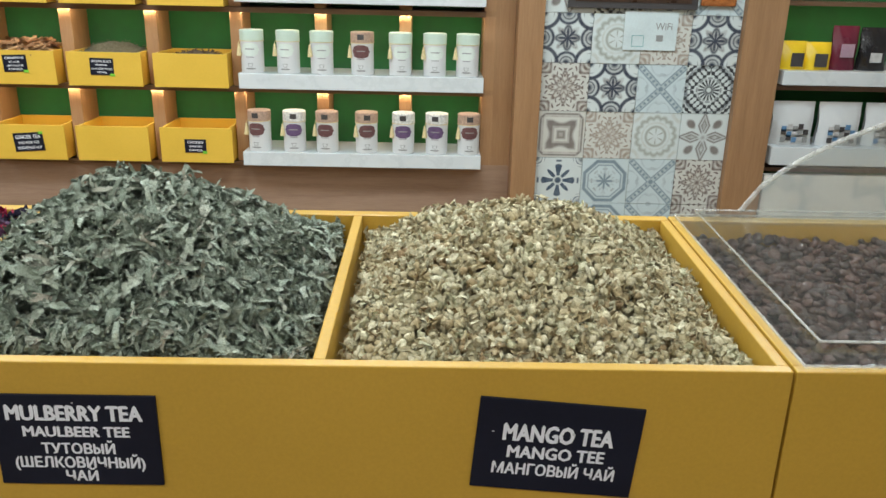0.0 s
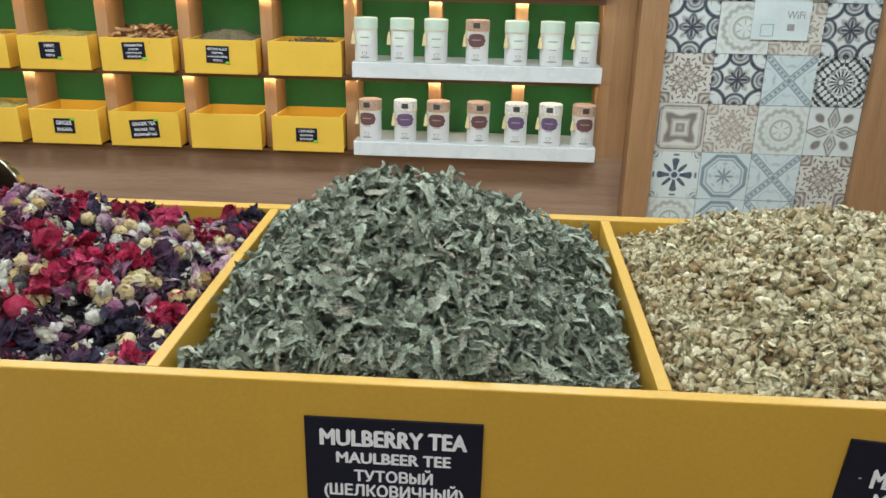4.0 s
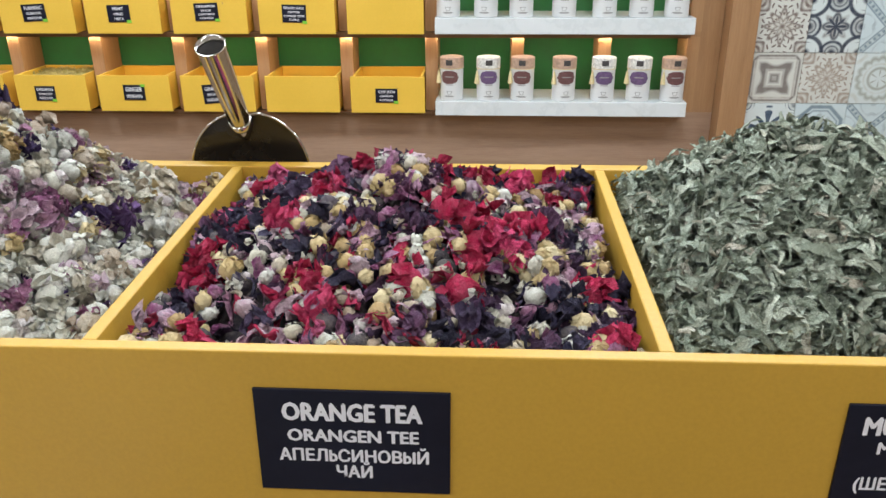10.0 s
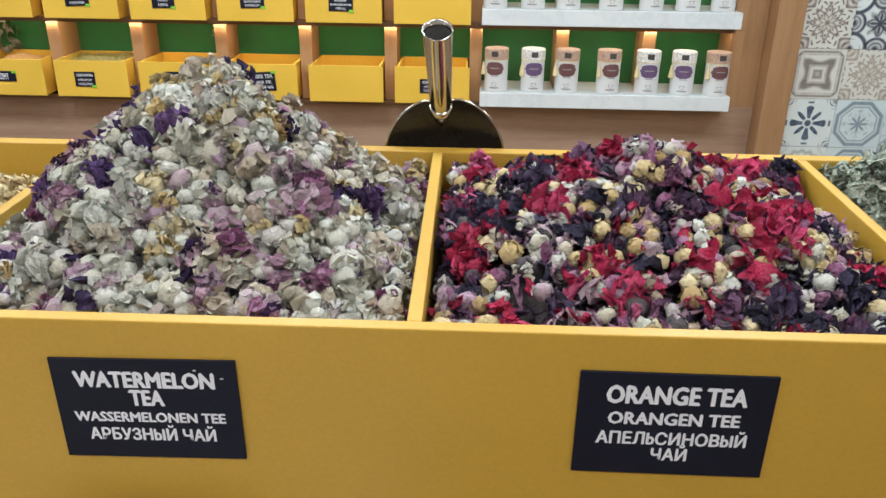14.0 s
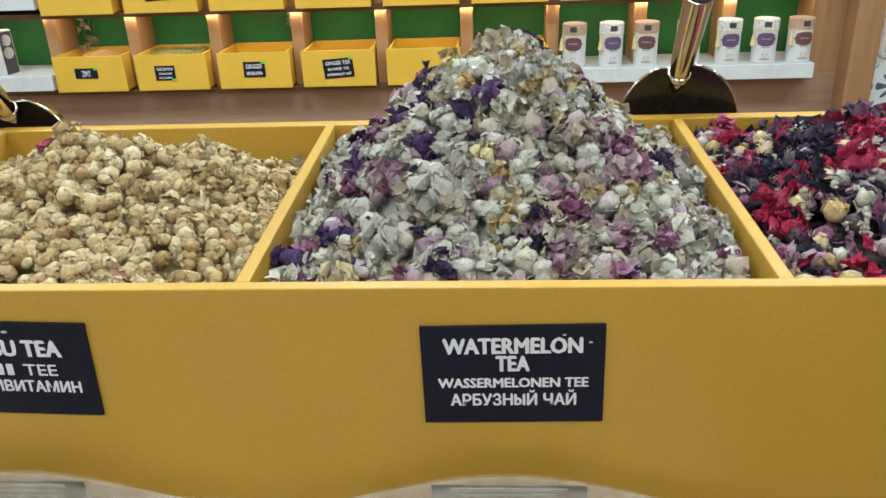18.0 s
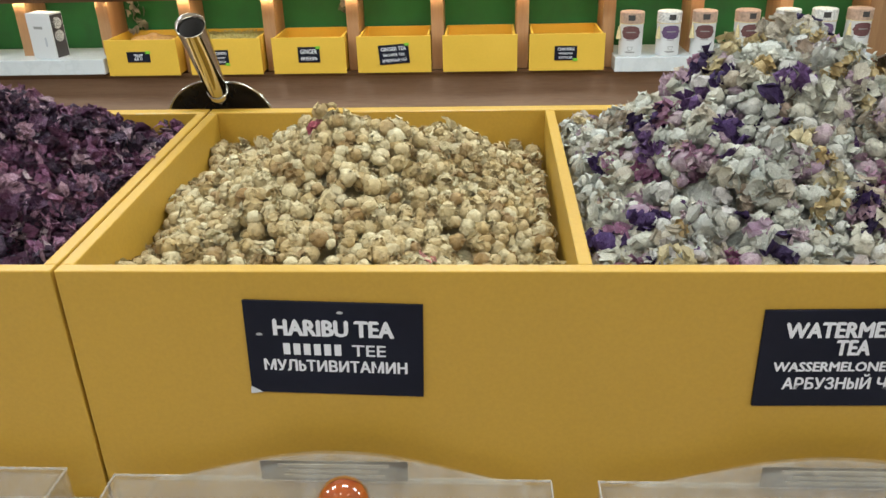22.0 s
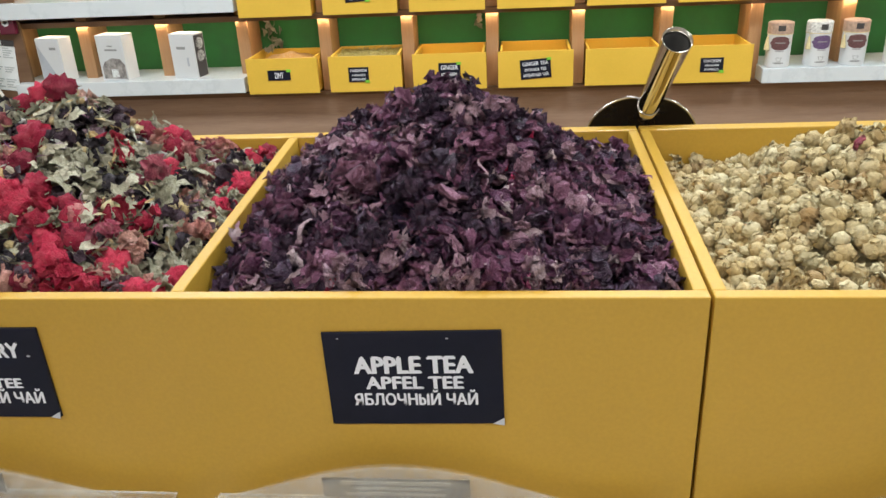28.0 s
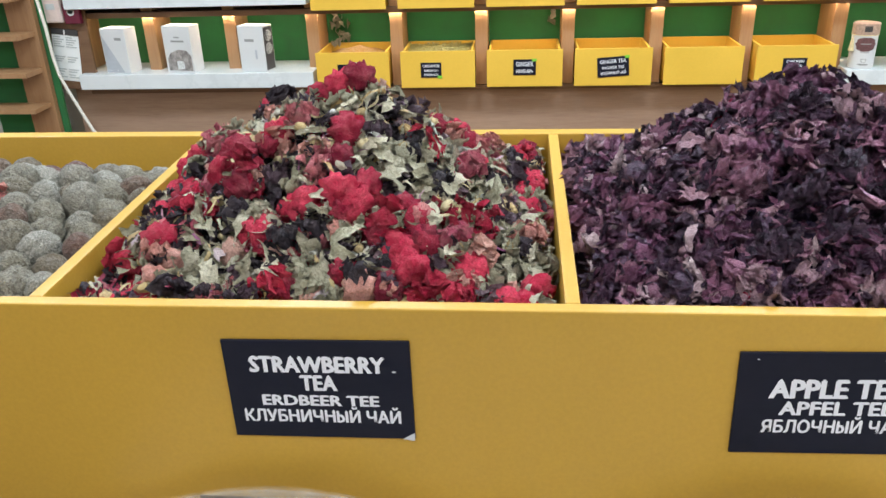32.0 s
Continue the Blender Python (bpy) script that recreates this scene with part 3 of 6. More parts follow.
CARDS = [
    (0, 0, 0.15, 0.085, 0.105, 0.046, 0, 1, [("ZIMT", 0.4)]),
    (0, 1, 0.135, 0.078, 0.092, 0.066, 0, -1, [("CARDAMON", 0.82), ("KARDAMOM", 0.66), ("КАРДАМОН", 0.66)]),
    (0, 2, 0.165, 0.085, 0.098, 0.068, 0, 1, [("GINGER", 0.78), ("ИМБИРЬ", 0.74)]),
    (0, 3, 0.165, 0.082, 0.135, 0.085, -4, 1, [("GINGER TEA", 0.84), ("INGWER TEE", 0.7), ("ИМБИРНЫЙ ЧАЙ", 0.8)]),
    (0, 5, 0.16, 0.077, 0.098, 0.062, 0, -1, [("CHICKEN", 0.74), ("HÄHNCHEN", 0.6), ("КУРИЦА", 0.62)]),
    (1, 1, 0.155, 0.088, 0.104, 0.072, -3, -1, [("TURMERIC", 0.8), ("KURKUMA", 0.62), ("КУРКУМА", 0.62)]),
    (1, 2, 0.15, 0.085, 0.098, 0.072, -1, -1, [("MINT", 0.5), ("MINZE", 0.44), ("МЯТА", 0.42)]),
    (1, 3, 0.155, 0.092, 0.104, 0.074, -2, -1, [("CINNAMON", 0.8), ("STICK", 0.46), ("ZIMTSTANGE", 0.7), ("КОРИЦА", 0.6)]),
    (1, 4, 0.155, 0.085, 0.104, 0.074, 1, -1, [("GROUND BLACK", 0.86), ("PEPPER", 0.5), ("SCHWARZER PFEFFER", 0.88), ("ПЕРЕЦ", 0.4)]),
]
for row, n, dx, dz, w, h, turn, chip, lines in CARDS:
    box_card(BOX_LEFT[n] + dx, ROWS_Z[row] + dz, w, h, lines, turn, chip)


# ---- loose matter: shapes of single pieces, about one unit long ----
def tri_grid(nu, nv, f):
    """A sheet of triangles from f(u, v), u and v from 0 to 1."""
    verts = np.array([f(u / nu, v / nv) for u in range(nu + 1) for v in range(nv + 1)], float)
    tris = []
    for u in range(nu):
        for v in range(nv):
            a = u * (nv + 1) + v
            tris += [(a, a + nv + 1, a + nv + 2), (a, a + nv + 2, a + 1)]
    return verts, np.array(tris)


def join(*pieces):
    verts, tris, n = [], [], 0
    for v, t in pieces:
        verts.append(v)
        tris.append(t + n)
        n += len(v)
    return np.concatenate(verts), np.concatenate(tris)


def rooted(core, *petals):
    """A core with petals, each grown onto it at its foot, as one connected piece."""
    verts, tris = join(core, *petals)
    n, links = len(core[0]), []
    for pv, _ in petals:
        near = int(np.argmin(((core[0] - pv[1]) ** 2).sum(1)))
        links.append((n, n + 1, near))
        n += len(pv)
    return verts, np.concatenate([tris, np.array(links)])


def ico(level):
    bm = bmesh.new()
    bmesh.ops.create_icosphere(bm, subdivisions=level, radius=0.5)
    bm.verts.index_update()
    out = np.array([v.co[:] for v in bm.verts]), np.array([[v.index for v in f.verts] for f in bm.faces])
    bm.free()
    return out


rng = np.random.default_rng(7)


def leaf_shape(lo=0.055, hi=0.13):
    """A torn fragment of dried leaf: folded along its rib, curled at the tip, with ragged edges."""
    bend, twist, fold, wave = rng.uniform(-0.22, 0.3), rng.uniform(-2.4, 2.4), rng.uniform(0.1, 0.9), rng.uniform(0, 6)
    wide, skew, tip = rng.uniform(lo, hi), rng.uniform(-0.12, 0.12), rng.uniform(0.35, 1.0)
    nick = rng.uniform(-0.25, 0.25, 16)

    def f(u, v):
        s = 2 * v - 1
        w = wide * (0.22 + math.sin(math.pi * min(1, u * tip + 0.06)) ** 0.7) * (1 + nick[int(7 * u) + (8 if s > 0 else 0)])
        a = twist * (u - 0.5)
        y, z = s * w * math.cos(a) - abs(s) * fold * w * math.sin(a), s * w * math.sin(a) + abs(s) * fold * w * math.cos(a)
        return (u - 0.5, y + skew * math.sin(4.5 * u + wave), z + bend * math.sin(math.pi * u) + 0.025 * math.sin(13 * u + wave + 2 * s))

    return tri_grid(7, 4, f)


def strip_shape():
    """A thin curled strip or stalk."""
    bend, twist, wave, wide = rng.uniform(-0.3, 0.3), rng.uniform(-4, 4), rng.uniform(0, 6), rng.uniform(0.03, 0.07)

    def f(u, v):
        s, a = 2 * v - 1, twist * (u - 0.5)
        w = wide * (0.35 + math.sin(math.pi * min(1, u * 0.95 + 0.04)) ** 0.7)
        return (u - 0.5, s * w * math.cos(a) + 0.1 * math.sin(5.5 * u + wave), s * w * math.sin(a) + bend * math.sin(math.pi * u))

    return tri_grid(7, 2, f)


def broad_leaf_shape():
    """A crumpled whole leaf with a pointed tip."""
    bend, twist, wave, wide, fold = rng.uniform(-0.25, 0.3), rng.uniform(-1.4, 1.4), rng.uniform(0, 6), rng.uniform(0.13, 0.24), rng.uniform(0.1, 0.7)

    def f(u, v):
        w = wide * math.sin(math.pi * u ** 0.8) ** 0.8 * (1 + 0.22 * math.sin(17 * u + wave)) + 0.012
        s = 2 * v - 1
        a = twist * (u - 0.5)
        y, z = s * w * math.cos(a), s * w * math.sin(a) + abs(s) * w * fold
        return (u - 0.5, y + 0.05 * math.sin(7 * u + wave), z + bend * math.sin(math.pi * u) + 0.03 * math.sin(11 * u + 3 * s + wave))

    return tri_grid(9, 5, f)


def petal_shape(lo=0.18, hi=0.46, nu=5, nv=7, frill=1.25):
    """A dried petal, rolled and creased."""
    k = rng.uniform(-1, 1, 10)
    wide, roll = rng.uniform(lo, hi), rng.uniform(1.2, 4.6)

    def f(u, v):
        s = 2 * v - 1
        w = wide * (0.25 + 0.75 * u ** 0.6) * (1 - 0.45 * max(0, u - 0.75) * 4)
        a = roll * s * (0.4 + 0.6 * u)
        y, z = w * math.sin(a) / max(0.8, roll * 0.55), w * (1 - math.cos(a)) * 0.55
        z += 0.3 * k[0] * math.sin(math.pi * u) + 0.09 * k[1] * math.sin(9 * u + 4 * s + 3 * k[2]) + frill * (0.05 + 0.08 * abs(k[3])) * math.sin(10 * s + 5 * k[4] + 2 * u) * u
        return (u - 0.5 + 0.13 * frill * u * math.sin(8 * s + 4 * k[6]) + 0.08 * k[5] * math.sin(3 * s), y + 0.08 * k[7] * math.sin(8 * u + k[8]), z)

    return tri_grid(nu, nv, f)


def spun(verts, yaw, tilt, scale=1.0, shift=(0, 0, 0)):
    turn = np.array((Matrix.Rotation(yaw, 3, "Z") @ Matrix.Rotation(tilt, 3, "Y")))
    return verts @ turn.T * scale + shift


def cup_petal(lift, wide, nu=2, nv=3):
    """A rounded petal that hugs a ball and lifts off it towards its ruffled edge."""
    k = rng.uniform(-1, 1, 6)
    lon, start, reach, r0 = rng.uniform(0, math.tau), math.asin(rng.uniform(-0.95, 0.75)), rng.uniform(0.5, 0.95), rng.uniform(0.36, 0.46)

    def f(u, v):
        s = 2 * v - 1
        lat = start + reach * u
        w = wide * math.sin(math.pi * (0.08 + 0.84 * u)) ** 0.55
        edge = max(abs(s) ** 3, u ** 4)
        r = r0 + lift * edge + 0.05 * k[0] * math.sin(6 * s + 5 * u + 4 * k[1]) + 0.05 * edge * math.sin(11 * s + 7 * u + 5 * k[2])
        a = lon + s * w
        return (r * math.cos(lat) * math.cos(a), r * math.cos(lat) * math.sin(a), r * math.sin(lat))

    return tri_grid(nu, nv, f)


def bud_shape():
    """A closed bud: tight petals wrapped round a small core."""
    core, t = ico(2)
    turn = rng.uniform(0, 6)
    ribs = 1 + 0.13 * np.cos(5 * np.arctan2(core[:, 1], core[:, 0]) + 5 * core[:, 2] + turn)
    core = core * np.stack([ribs, ribs, np.full(len(core), rng.uniform(0.95, 1.2))], -1)
    return rooted((core * 0.84, t), *[cup_petal(rng.uniform(0.02, 0.12), rng.uniform(0.3, 0.6)) for n in range(10)])


def crumb_shape():
    """A small wrinkled lump with a torn flake or two."""
    v, t = ico(1)
    k = rng.uniform(-1, 1, (5, 3))
    r = 1 + 0.16 * np.sin(v @ k[0] * 9 + 1) + 0.13 * np.sin(v @ k[1] * 14 + 3) + 0.09 * np.sin(v @ k[2] * 20)
    lump = v * (r * rng.uniform(0.8, 1.2, len(v)))[:, None] * (0.85, rng.uniform(0.6, 0.85), rng.uniform(0.5, 0.8)) * 0.82
    flakes = []
    for n in range(3):
        fv, ft = petal_shape(0.4, 0.6, 2, 3)
        flakes.append((spun(fv, rng.uniform(0, 6.28), rng.uniform(-1.6, 0.6), 0.72, rng.uniform(-0.28, 0.28, 3)), ft))
    return rooted((lump, t), *flakes)


def flower_shape():
    """A dried, crumpled flower head of loose rounded petals."""
    core, t = ico(2)
    core = core * rng.uniform(0.7, 1.1, (len(core), 1))
    out = rooted((core * 0.74, t), *[cup_petal(rng.uniform(0.05, 0.3), rng.uniform(0.18, 0.42)) for n in range(22)])
    return out[0] * (1.1, 1.0, rng.uniform(0.7, 1.0)), out[1]


def puff_shape():
    """A soft rounded dried blossom of a few broad overlapping petals."""
    core, t = ico(2)
    core = core * rng.uniform(0.85, 1.05, (len(core), 1))
    out = rooted((core * 0.8, t), *[cup_petal(rng.uniform(0.0, 0.07), rng.uniform(0.4, 0.8), 3, 4) for n in range(7)])
    return out[0] * (1.0, rng.uniform(0.75, 1.0), rng.uniform(0.7, 0.95)), out[1]


def fuzz_shape():
    """A globe amaranth head: a ball of short stiff bracts."""
    v, t = ico(3)
    r = np.where(rng.uniform(size=len(v)) < 0.45, rng.uniform(1.0, 1.2, len(v)), rng.uniform(0.72, 0.9, len(v)))
    return v * r[:, None] * (1, 1, rng.uniform(0.85, 1.25)), t


def berry_shape():
    v, t = ico(2)
    k = rng.uniform(-1, 1, (2, 3))
    return v * (1 + 0.07 * np.sin(v @ k[0] * 10) + 0.04 * np.sin(v @ k[1] * 23))[:, None], t


def bean_shape():
    v, t = ico(2)
    v = v * (1, 0.78, 0.5)
    v[:, 2] -= 0.10 * np.exp(-(v[:, 1] / 0.07) ** 2) * (v[:, 2] > 0.05)
    return v, t


def ball_shape():
    """A hand-tied tea ball of wound leaves."""
    v, t = ico(4)
    k, ph = rng.uniform(-1, 1, (6, 3)), rng.uniform(0, 6, 6)
    r = np.ones(len(v))
    for n in range(6):
        r += (0.034 if n < 2 else 0.014) * np.sin(v @ k[n] * (9 + 7 * n) + ph[n])
    return v * r[:, None] * (1, 1, 0.92), t


def cube_shape():
    v, t = ico(2)
    v = np.sign(v) * np.abs(v / 0.5) ** 0.45 * 0.5
    return v * (1, 0.8, 0.7), t


def crumpled(v, t, amount):
    """Folds and wrinkles at two sizes."""
    if amount:
        off = Vector(rng.uniform(-9, 9, 3))
        v = np.array([p + amount * np.array(noise.noise_vector(Vector(p) * 4.5 + off)) + 0.5 * amount * np.array(noise.noise_vector(Vector(p) * 11 - off)) for p in v])
    return v, t


CRUMPLE = {"leaf": 0.085, "strip": 0.06, "broad_leaf": 0.10, "petal": 0.14, "bud": 0.05, "puff": 0.075, "flower": 0.075, "crumb": 0.07, "fuzz": 0.05}
SHAPES = {}
for kind, maker, count in (("leaf", leaf_shape, 18), ("strip", strip_shape, 8), ("broad_leaf", broad_leaf_shape, 10), ("petal", petal_shape, 20), ("bud", bud_shape, 10), ("crumb", crumb_shape, 12),
                           ("flower", flower_shape, 12), ("puff", puff_shape, 10), ("fuzz", fuzz_shape, 5), ("berry", berry_shape, 4), ("bean", bean_shape, 3), ("ball", ball_shape, 5), ("cube", cube_shape, 3)):
    SHAPES[kind] = [crumpled(*maker(), CRUMPLE.get(kind, 0)) for _ in range(count)]
PIECE_MESH = {}


def mesh_of(name, verts, tris, mat, smooth=True):
    mesh = bpy.data.meshes.new(name)
    mesh.vertices.add(len(verts))
    mesh.vertices.foreach_set("co", np.ascontiguousarray(verts, np.float32).ravel())
    mesh.loops.add(3 * len(tris))
    mesh.loops.foreach_set("vertex_index", np.ascontiguousarray(tris, np.int32).ravel())
    mesh.polygons.add(len(tris))
    mesh.polygons.foreach_set("loop_start", np.arange(0, 3 * len(tris), 3, dtype=np.int32))
    mesh.polygons.foreach_set("use_smooth", np.full(len(tris), smooth))
    mesh.update(calc_edges=True)
    mesh.materials.append(mat)
    return mesh


def turns(axis, angle):
    """Rotation matrices about unit axes."""
    x, y, z = axis.T
    c, s = np.cos(angle), np.sin(angle)
    o = 1 - c
    return np.stack([np.stack([c + x * x * o, x * y * o - z * s, x * z * o + y * s], -1), np.stack([y * x * o + z * s, c + y * y * o, y * z * o - x * s], -1), np.stack([z * x * o - y * s, z * y * o + x * s, c + z * z * o], -1)], -2)


class Pile:
    """The upper surface of a heap in a bin: highest at its peak, falling to the edge level along the boards."""

    def __init__(self, x0, x1, y0, y1, peak, edge, sides=(1.6, 1.6, 1.6, 1.6), e=1.0, rough=0.006, norm=2.6, bumps=(), climb=0.022, seed=0):
        self.climb = climb
        self.box, self.peak, self.edge, self.sides, self.e, self.rough, self.norm, self.bumps, self.seed = (x0, x1, y0, y1), peak, edge, sides, e, rough, norm, bumps, seed

    def height(self, x, y):
        x0, x1, y0, y1 = self.box
        px, py, pz = self.peak
        west, east, front, back = self.sides
        dx = np.where(x > px, np.clip((x - px) / (x1 - px), 0, 2) ** east, np.clip((px - x) / (px - x0), 0, 2) ** west)
        dy = np.where(y > py, np.clip((y - py) / (y1 - py), 0, 2) ** back, np.clip((py - y) / (py - y0), 0, 2) ** front)
        d = np.clip((dx ** self.norm + dy ** self.norm) ** (1 / self.norm), 0, 1)
        s = (1 - d) ** self.e
        edge = self.edge + self.climb * (y - y0) / (y1 - y0) + 0.006 * np.clip(1 - (y - y0) / 0.1, 0, 1)
        z = edge + (pz - edge) * s
        for bx, by, width, high in self.bumps:
            z = z + high * np.exp(-((x - bx) ** 2 + (y - by) ** 2) / width ** 2)
        k = self.seed * 1.7
        return z + self.rough * (np.sin(31 * x + k) * np.cos(37 * y - k) + 0.6 * np.sin(73 * x + 41 * y + 2 * k))

    def normal(self, x, y):
        h = 0.004
        n = np.stack([-(self.height(x + h, y) - self.height(x - h, y)) / (2 * h), -(self.height(x, y + h) - self.height(x, y - h)) / (2 * h), np.ones_like(x)], -1)
        return n / np.linalg.norm(n, axis=1)[:, None]

    def bed(self, mat, parent, drop, floor):
        """The solid mass under the loose top layer."""
        x0, x1, y0, y1 = self.box
        nx, ny = 44, 40
        gx, gy = np.meshgrid(np.linspace(x0 + 0.001, x1 - 0.001, nx), np.linspace(y0 + 0.001, y1 - 0.001, ny), indexing="ij")
        top = np.stack([gx, gy, self.height(gx, gy) - drop], -1).reshape(-1, 3)
        tris = []
        for i in range(nx - 1):
            for j in range(ny - 1):
                a = i * ny + j
                tris += [(a, a + ny, a + ny + 1), (a, a + ny + 1, a + 1)]
        ring = [j for j in range(ny)] + [i * ny + ny - 1 for i in range(1, nx)] + [(nx - 1) * ny + j for j in range(ny - 2, -1, -1)] + [i * ny for i in range(nx - 2, 0, -1)]
        low = top[ring] * (1, 1, 0) + (0, 0, floor)
        n = len(top)
        for k in range(len(ring)):
            a, b = ring[k], ring[(k + 1) % len(ring)]
            tris += [(a, b, n + (k + 1) % len(ring)), (a, n + (k + 1) % len(ring), n + k)]
        return link_mesh("bed", mesh_of("bed", np.concatenate([top, low]), np.array(tris), mat), None, parent)

    def scatter(self, parent, name, kind, mat, count, size, singles=0, tilt=0.5, lift=0.0, spread=0.006, upright=False, within=None, flat=1.0, cluster=0.0, grove=9.0, seed=0):
        """Pieces over the surface: singles of them as parts, the rest joined."""
        r = np.random.default_rng(100 * self.seed + seed)
        x0, x1, y0, y1 = within or self.box
        pad = size[1] * 0.32
        bx0, bx1, by0, by1 = self.box
        many = int(count * (1 + 3 * cluster))
        x = np.clip(r.uniform(x0, x1, many), bx0 + pad, bx1 - pad)
        y = np.clip(r.uniform(y0, y1, many), by0 + 0.64 * size[1], by1 - pad)
        if cluster:
            field = sum(np.sin(grove * k * (math.cos(w) * x + math.sin(w) * y) + ph) for k, w, ph in zip((1, 1.7, 2.3, 3.1, 4.3, 5.7), r.uniform(0, 6, 6), r.uniform(0, 6, 6)))
            keep = np.argsort(-field - r.normal(0, 0.9, many))[:count]
            x, y = x[keep], y[keep]
        z = self.height(x, y) + lift + r.normal(0, spread, count).clip(-2 * spread, 1.5 * spread)
        n = self.normal(x, y)
        yaw = r.uniform(0, math.tau, count)
        if upright:
            a = r.normal(size=(count, 3))
            m = turns(a / np.linalg.norm(a, axis=1)[:, None], r.uniform(0, math.pi, count))
        else:
            flat_axis = np.stack([np.cos(yaw), np.sin(yaw), 0 * yaw], -1)
            m = turns(flat_axis, r.normal(0, tilt, count)) @ turns(np.tile([0.0, 0, 1], (count, 1)), r.uniform(0, math.tau, count))
            lean = np.cross(np.tile([0.0, 0, 1], (count, 1)), n)
            far = np.linalg.norm(lean, axis=1)
            m = turns(lean / np.maximum(far, 1e-6)[:, None], np.arcsin(np.clip(far, 0, 1))) @ m
        s = r.uniform(*size, count)
        which = r.integers(0, len(SHAPES[kind]), count)
        order = np.argsort(-(z - self.height(x, y)))
        alone = set(order[:singles].tolist())
        verts, tris, total = [], [], 0
        for i in range(count):
            v, t = SHAPES[kind][which[i]]
            if i in alone:
                key = (kind, int(which[i]), mat.name)
                if key not in PIECE_MESH:
                    PIECE_MESH[key] = mesh_of(name, v, t, mat)
                ob = new(name, PIECE_MESH[key])
                ob.parent = parent
                ob.matrix_basis = Matrix.Translation(-parent.location) @ Matrix.Translation((x[i], y[i], z[i])) @ Matrix(m[i].tolist()).to_4x4() @ Matrix.Diagonal((s[i], s[i], s[i] * flat, 1))
                continue
            verts.append((v * (1, 1, flat)) @ m[i].T * s[i] + (x[i], y[i], z[i]))
            tris.append(t + total)
            total += len(v)
        if verts:
            tagged(link_mesh("loose_" + name, mesh_of("loose_" + name, np.concatenate(verts), np.concatenate(tris), mat), None, parent), kind="stuff")


# ---- tea counter ----
def counter(x1, x0, dividers, label):
    """One counter module of bins between x0 and x1."""
    ob = thing("tea_counter", ((x0 + x1) / 2, FACE, 0), label, "counter", "counter modules")
    t, g = 0.0115, 0.0014
    a, b = x0 + g, x1 - g
    part("front_panel", wedge(a, b, FACE, FACE + 0.0115, 0.86, RIM_F, RIM_F + 0.0008), YELLOW, ob)
    part("back_panel", wedge(a, b, BACK - 0.018, BACK, 0.0, RIM_B - 0.0008, RIM_B), YELLOW, ob)
    for name, x in [("side_panel", a), ("side_panel", b - t)] + [("divider", d - t / 2) for d in dividers]:
        part(name, wedge(x, x + t, FACE + 0.0117, BACK - 0.0182, 1.03, RIM_F + 0.0006, RIM_B - 0.001), YELLOW, ob)
    part("bin_floor", box(a + t, b - t, FACE + 0.0117, BACK - 0.0182, 1.0, 1.029), YELLOW, ob)
    part("plinth", box(a, b, FACE + 0.002, BACK - 0.0182, 0.0, 0.858), WOOD_PANEL, ob)
    return ob


counter(0.433, -1.673, (0.012, -0.4055, -0.832, -1.2485), "yellow painted wooden counter with five open tea bins")
counter(-1.673, -3.761, (-2.101, -2.521, -2.938, -3.353), "yellow painted wooden counter beside the seam, with open tea bins")
counter(1.69, 0.433, (0.86, 1.28), "yellow painted wooden counter with a covered bin")

BIN_Y = (FACE + 0.012, BACK - 0.019)


def heap(name, label, x0, x1, peak, edge, bed_mat, drop, **how):
    """A heap of loose tea lying in a bin."""
    ob = thing(name, ((x0 + x1) / 2, sum(BIN_Y) / 2, 1.03), label, "dried tea", "tea heaps")
    pile = Pile(x0 + 0.013, x1 - 0.013, *BIN_Y, peak, edge, **how)
    tagged(pile.bed(bed_mat, ob, drop, 1.03), kind="stuff")
    return ob, pile


ob, pile = heap("mango_tea_heap", "heap of small cream-coloured dried mango tea crumbs in a yellow bin", 0.012, 0.427, (0.232, 0.94, 1.242), 1.141, CRUMB, 0.014, sides=(2.0, 1.5, 1.7, 1.6), seed=1, rough=0.003)
pile.scatter(ob, "crumb", "crumb", CRUMB, 5600, (0.011, 0.0195), 240, upright=True, spread=0.0035, seed=1)
pile.scatter(ob, "flake", "petal", CRUMB, 260, (0.014, 0.022), 20, lift=0.002, seed=2)

ob, pile = heap("mulberry_tea_heap", "tall heap of grey-green cut mulberry leaves in a yellow bin", -0.4055, 0.012, (-0.19, 0.945, 1.263), 1.148, LEAF, 0.036, sides=(2.4, 1.1, 1.5, 1.3), seed=2)
pile.scatter(ob, "leaf", "leaf", LEAF, 6000, (0.014, 0.034), 250, tilt=1.1, lift=-0.004, spread=0.011, seed=1)
pile.scatter(ob, "broad_leaf", "broad_leaf", LEAF, 260, (0.022, 0.04), 60, tilt=0.6, lift=0.002, spread=0.006, seed=2)
pile.scatter(ob, "stalk", "strip", LEAF, 700, (0.016, 0.034), 40, tilt=0.8, lift=0.002, seed=3)

# Near-black bed puts the shade between the flowers into the colour.
ob, pile = heap("orange_tea_heap", "heap of red, purple and cream dried flowers in a bin", -0.832, -0.4055, (-0.608, 0.91, 1.238), 1.138, BERRY_AND_GAP, 0.03, sides=(1.1, 0.8, 1.1, 0.9), seed=3)
pile.scatter(ob, "petal", "petal", PETAL_DARK, 420, (0.016, 0.032), 60, tilt=0.9, seed=1)
pile.scatter(ob, "dark_flower", "flower", PETAL_DARK, 190, (0.02, 0.036), 60, upright=True, lift=0.003, cluster=0.4, seed=9)
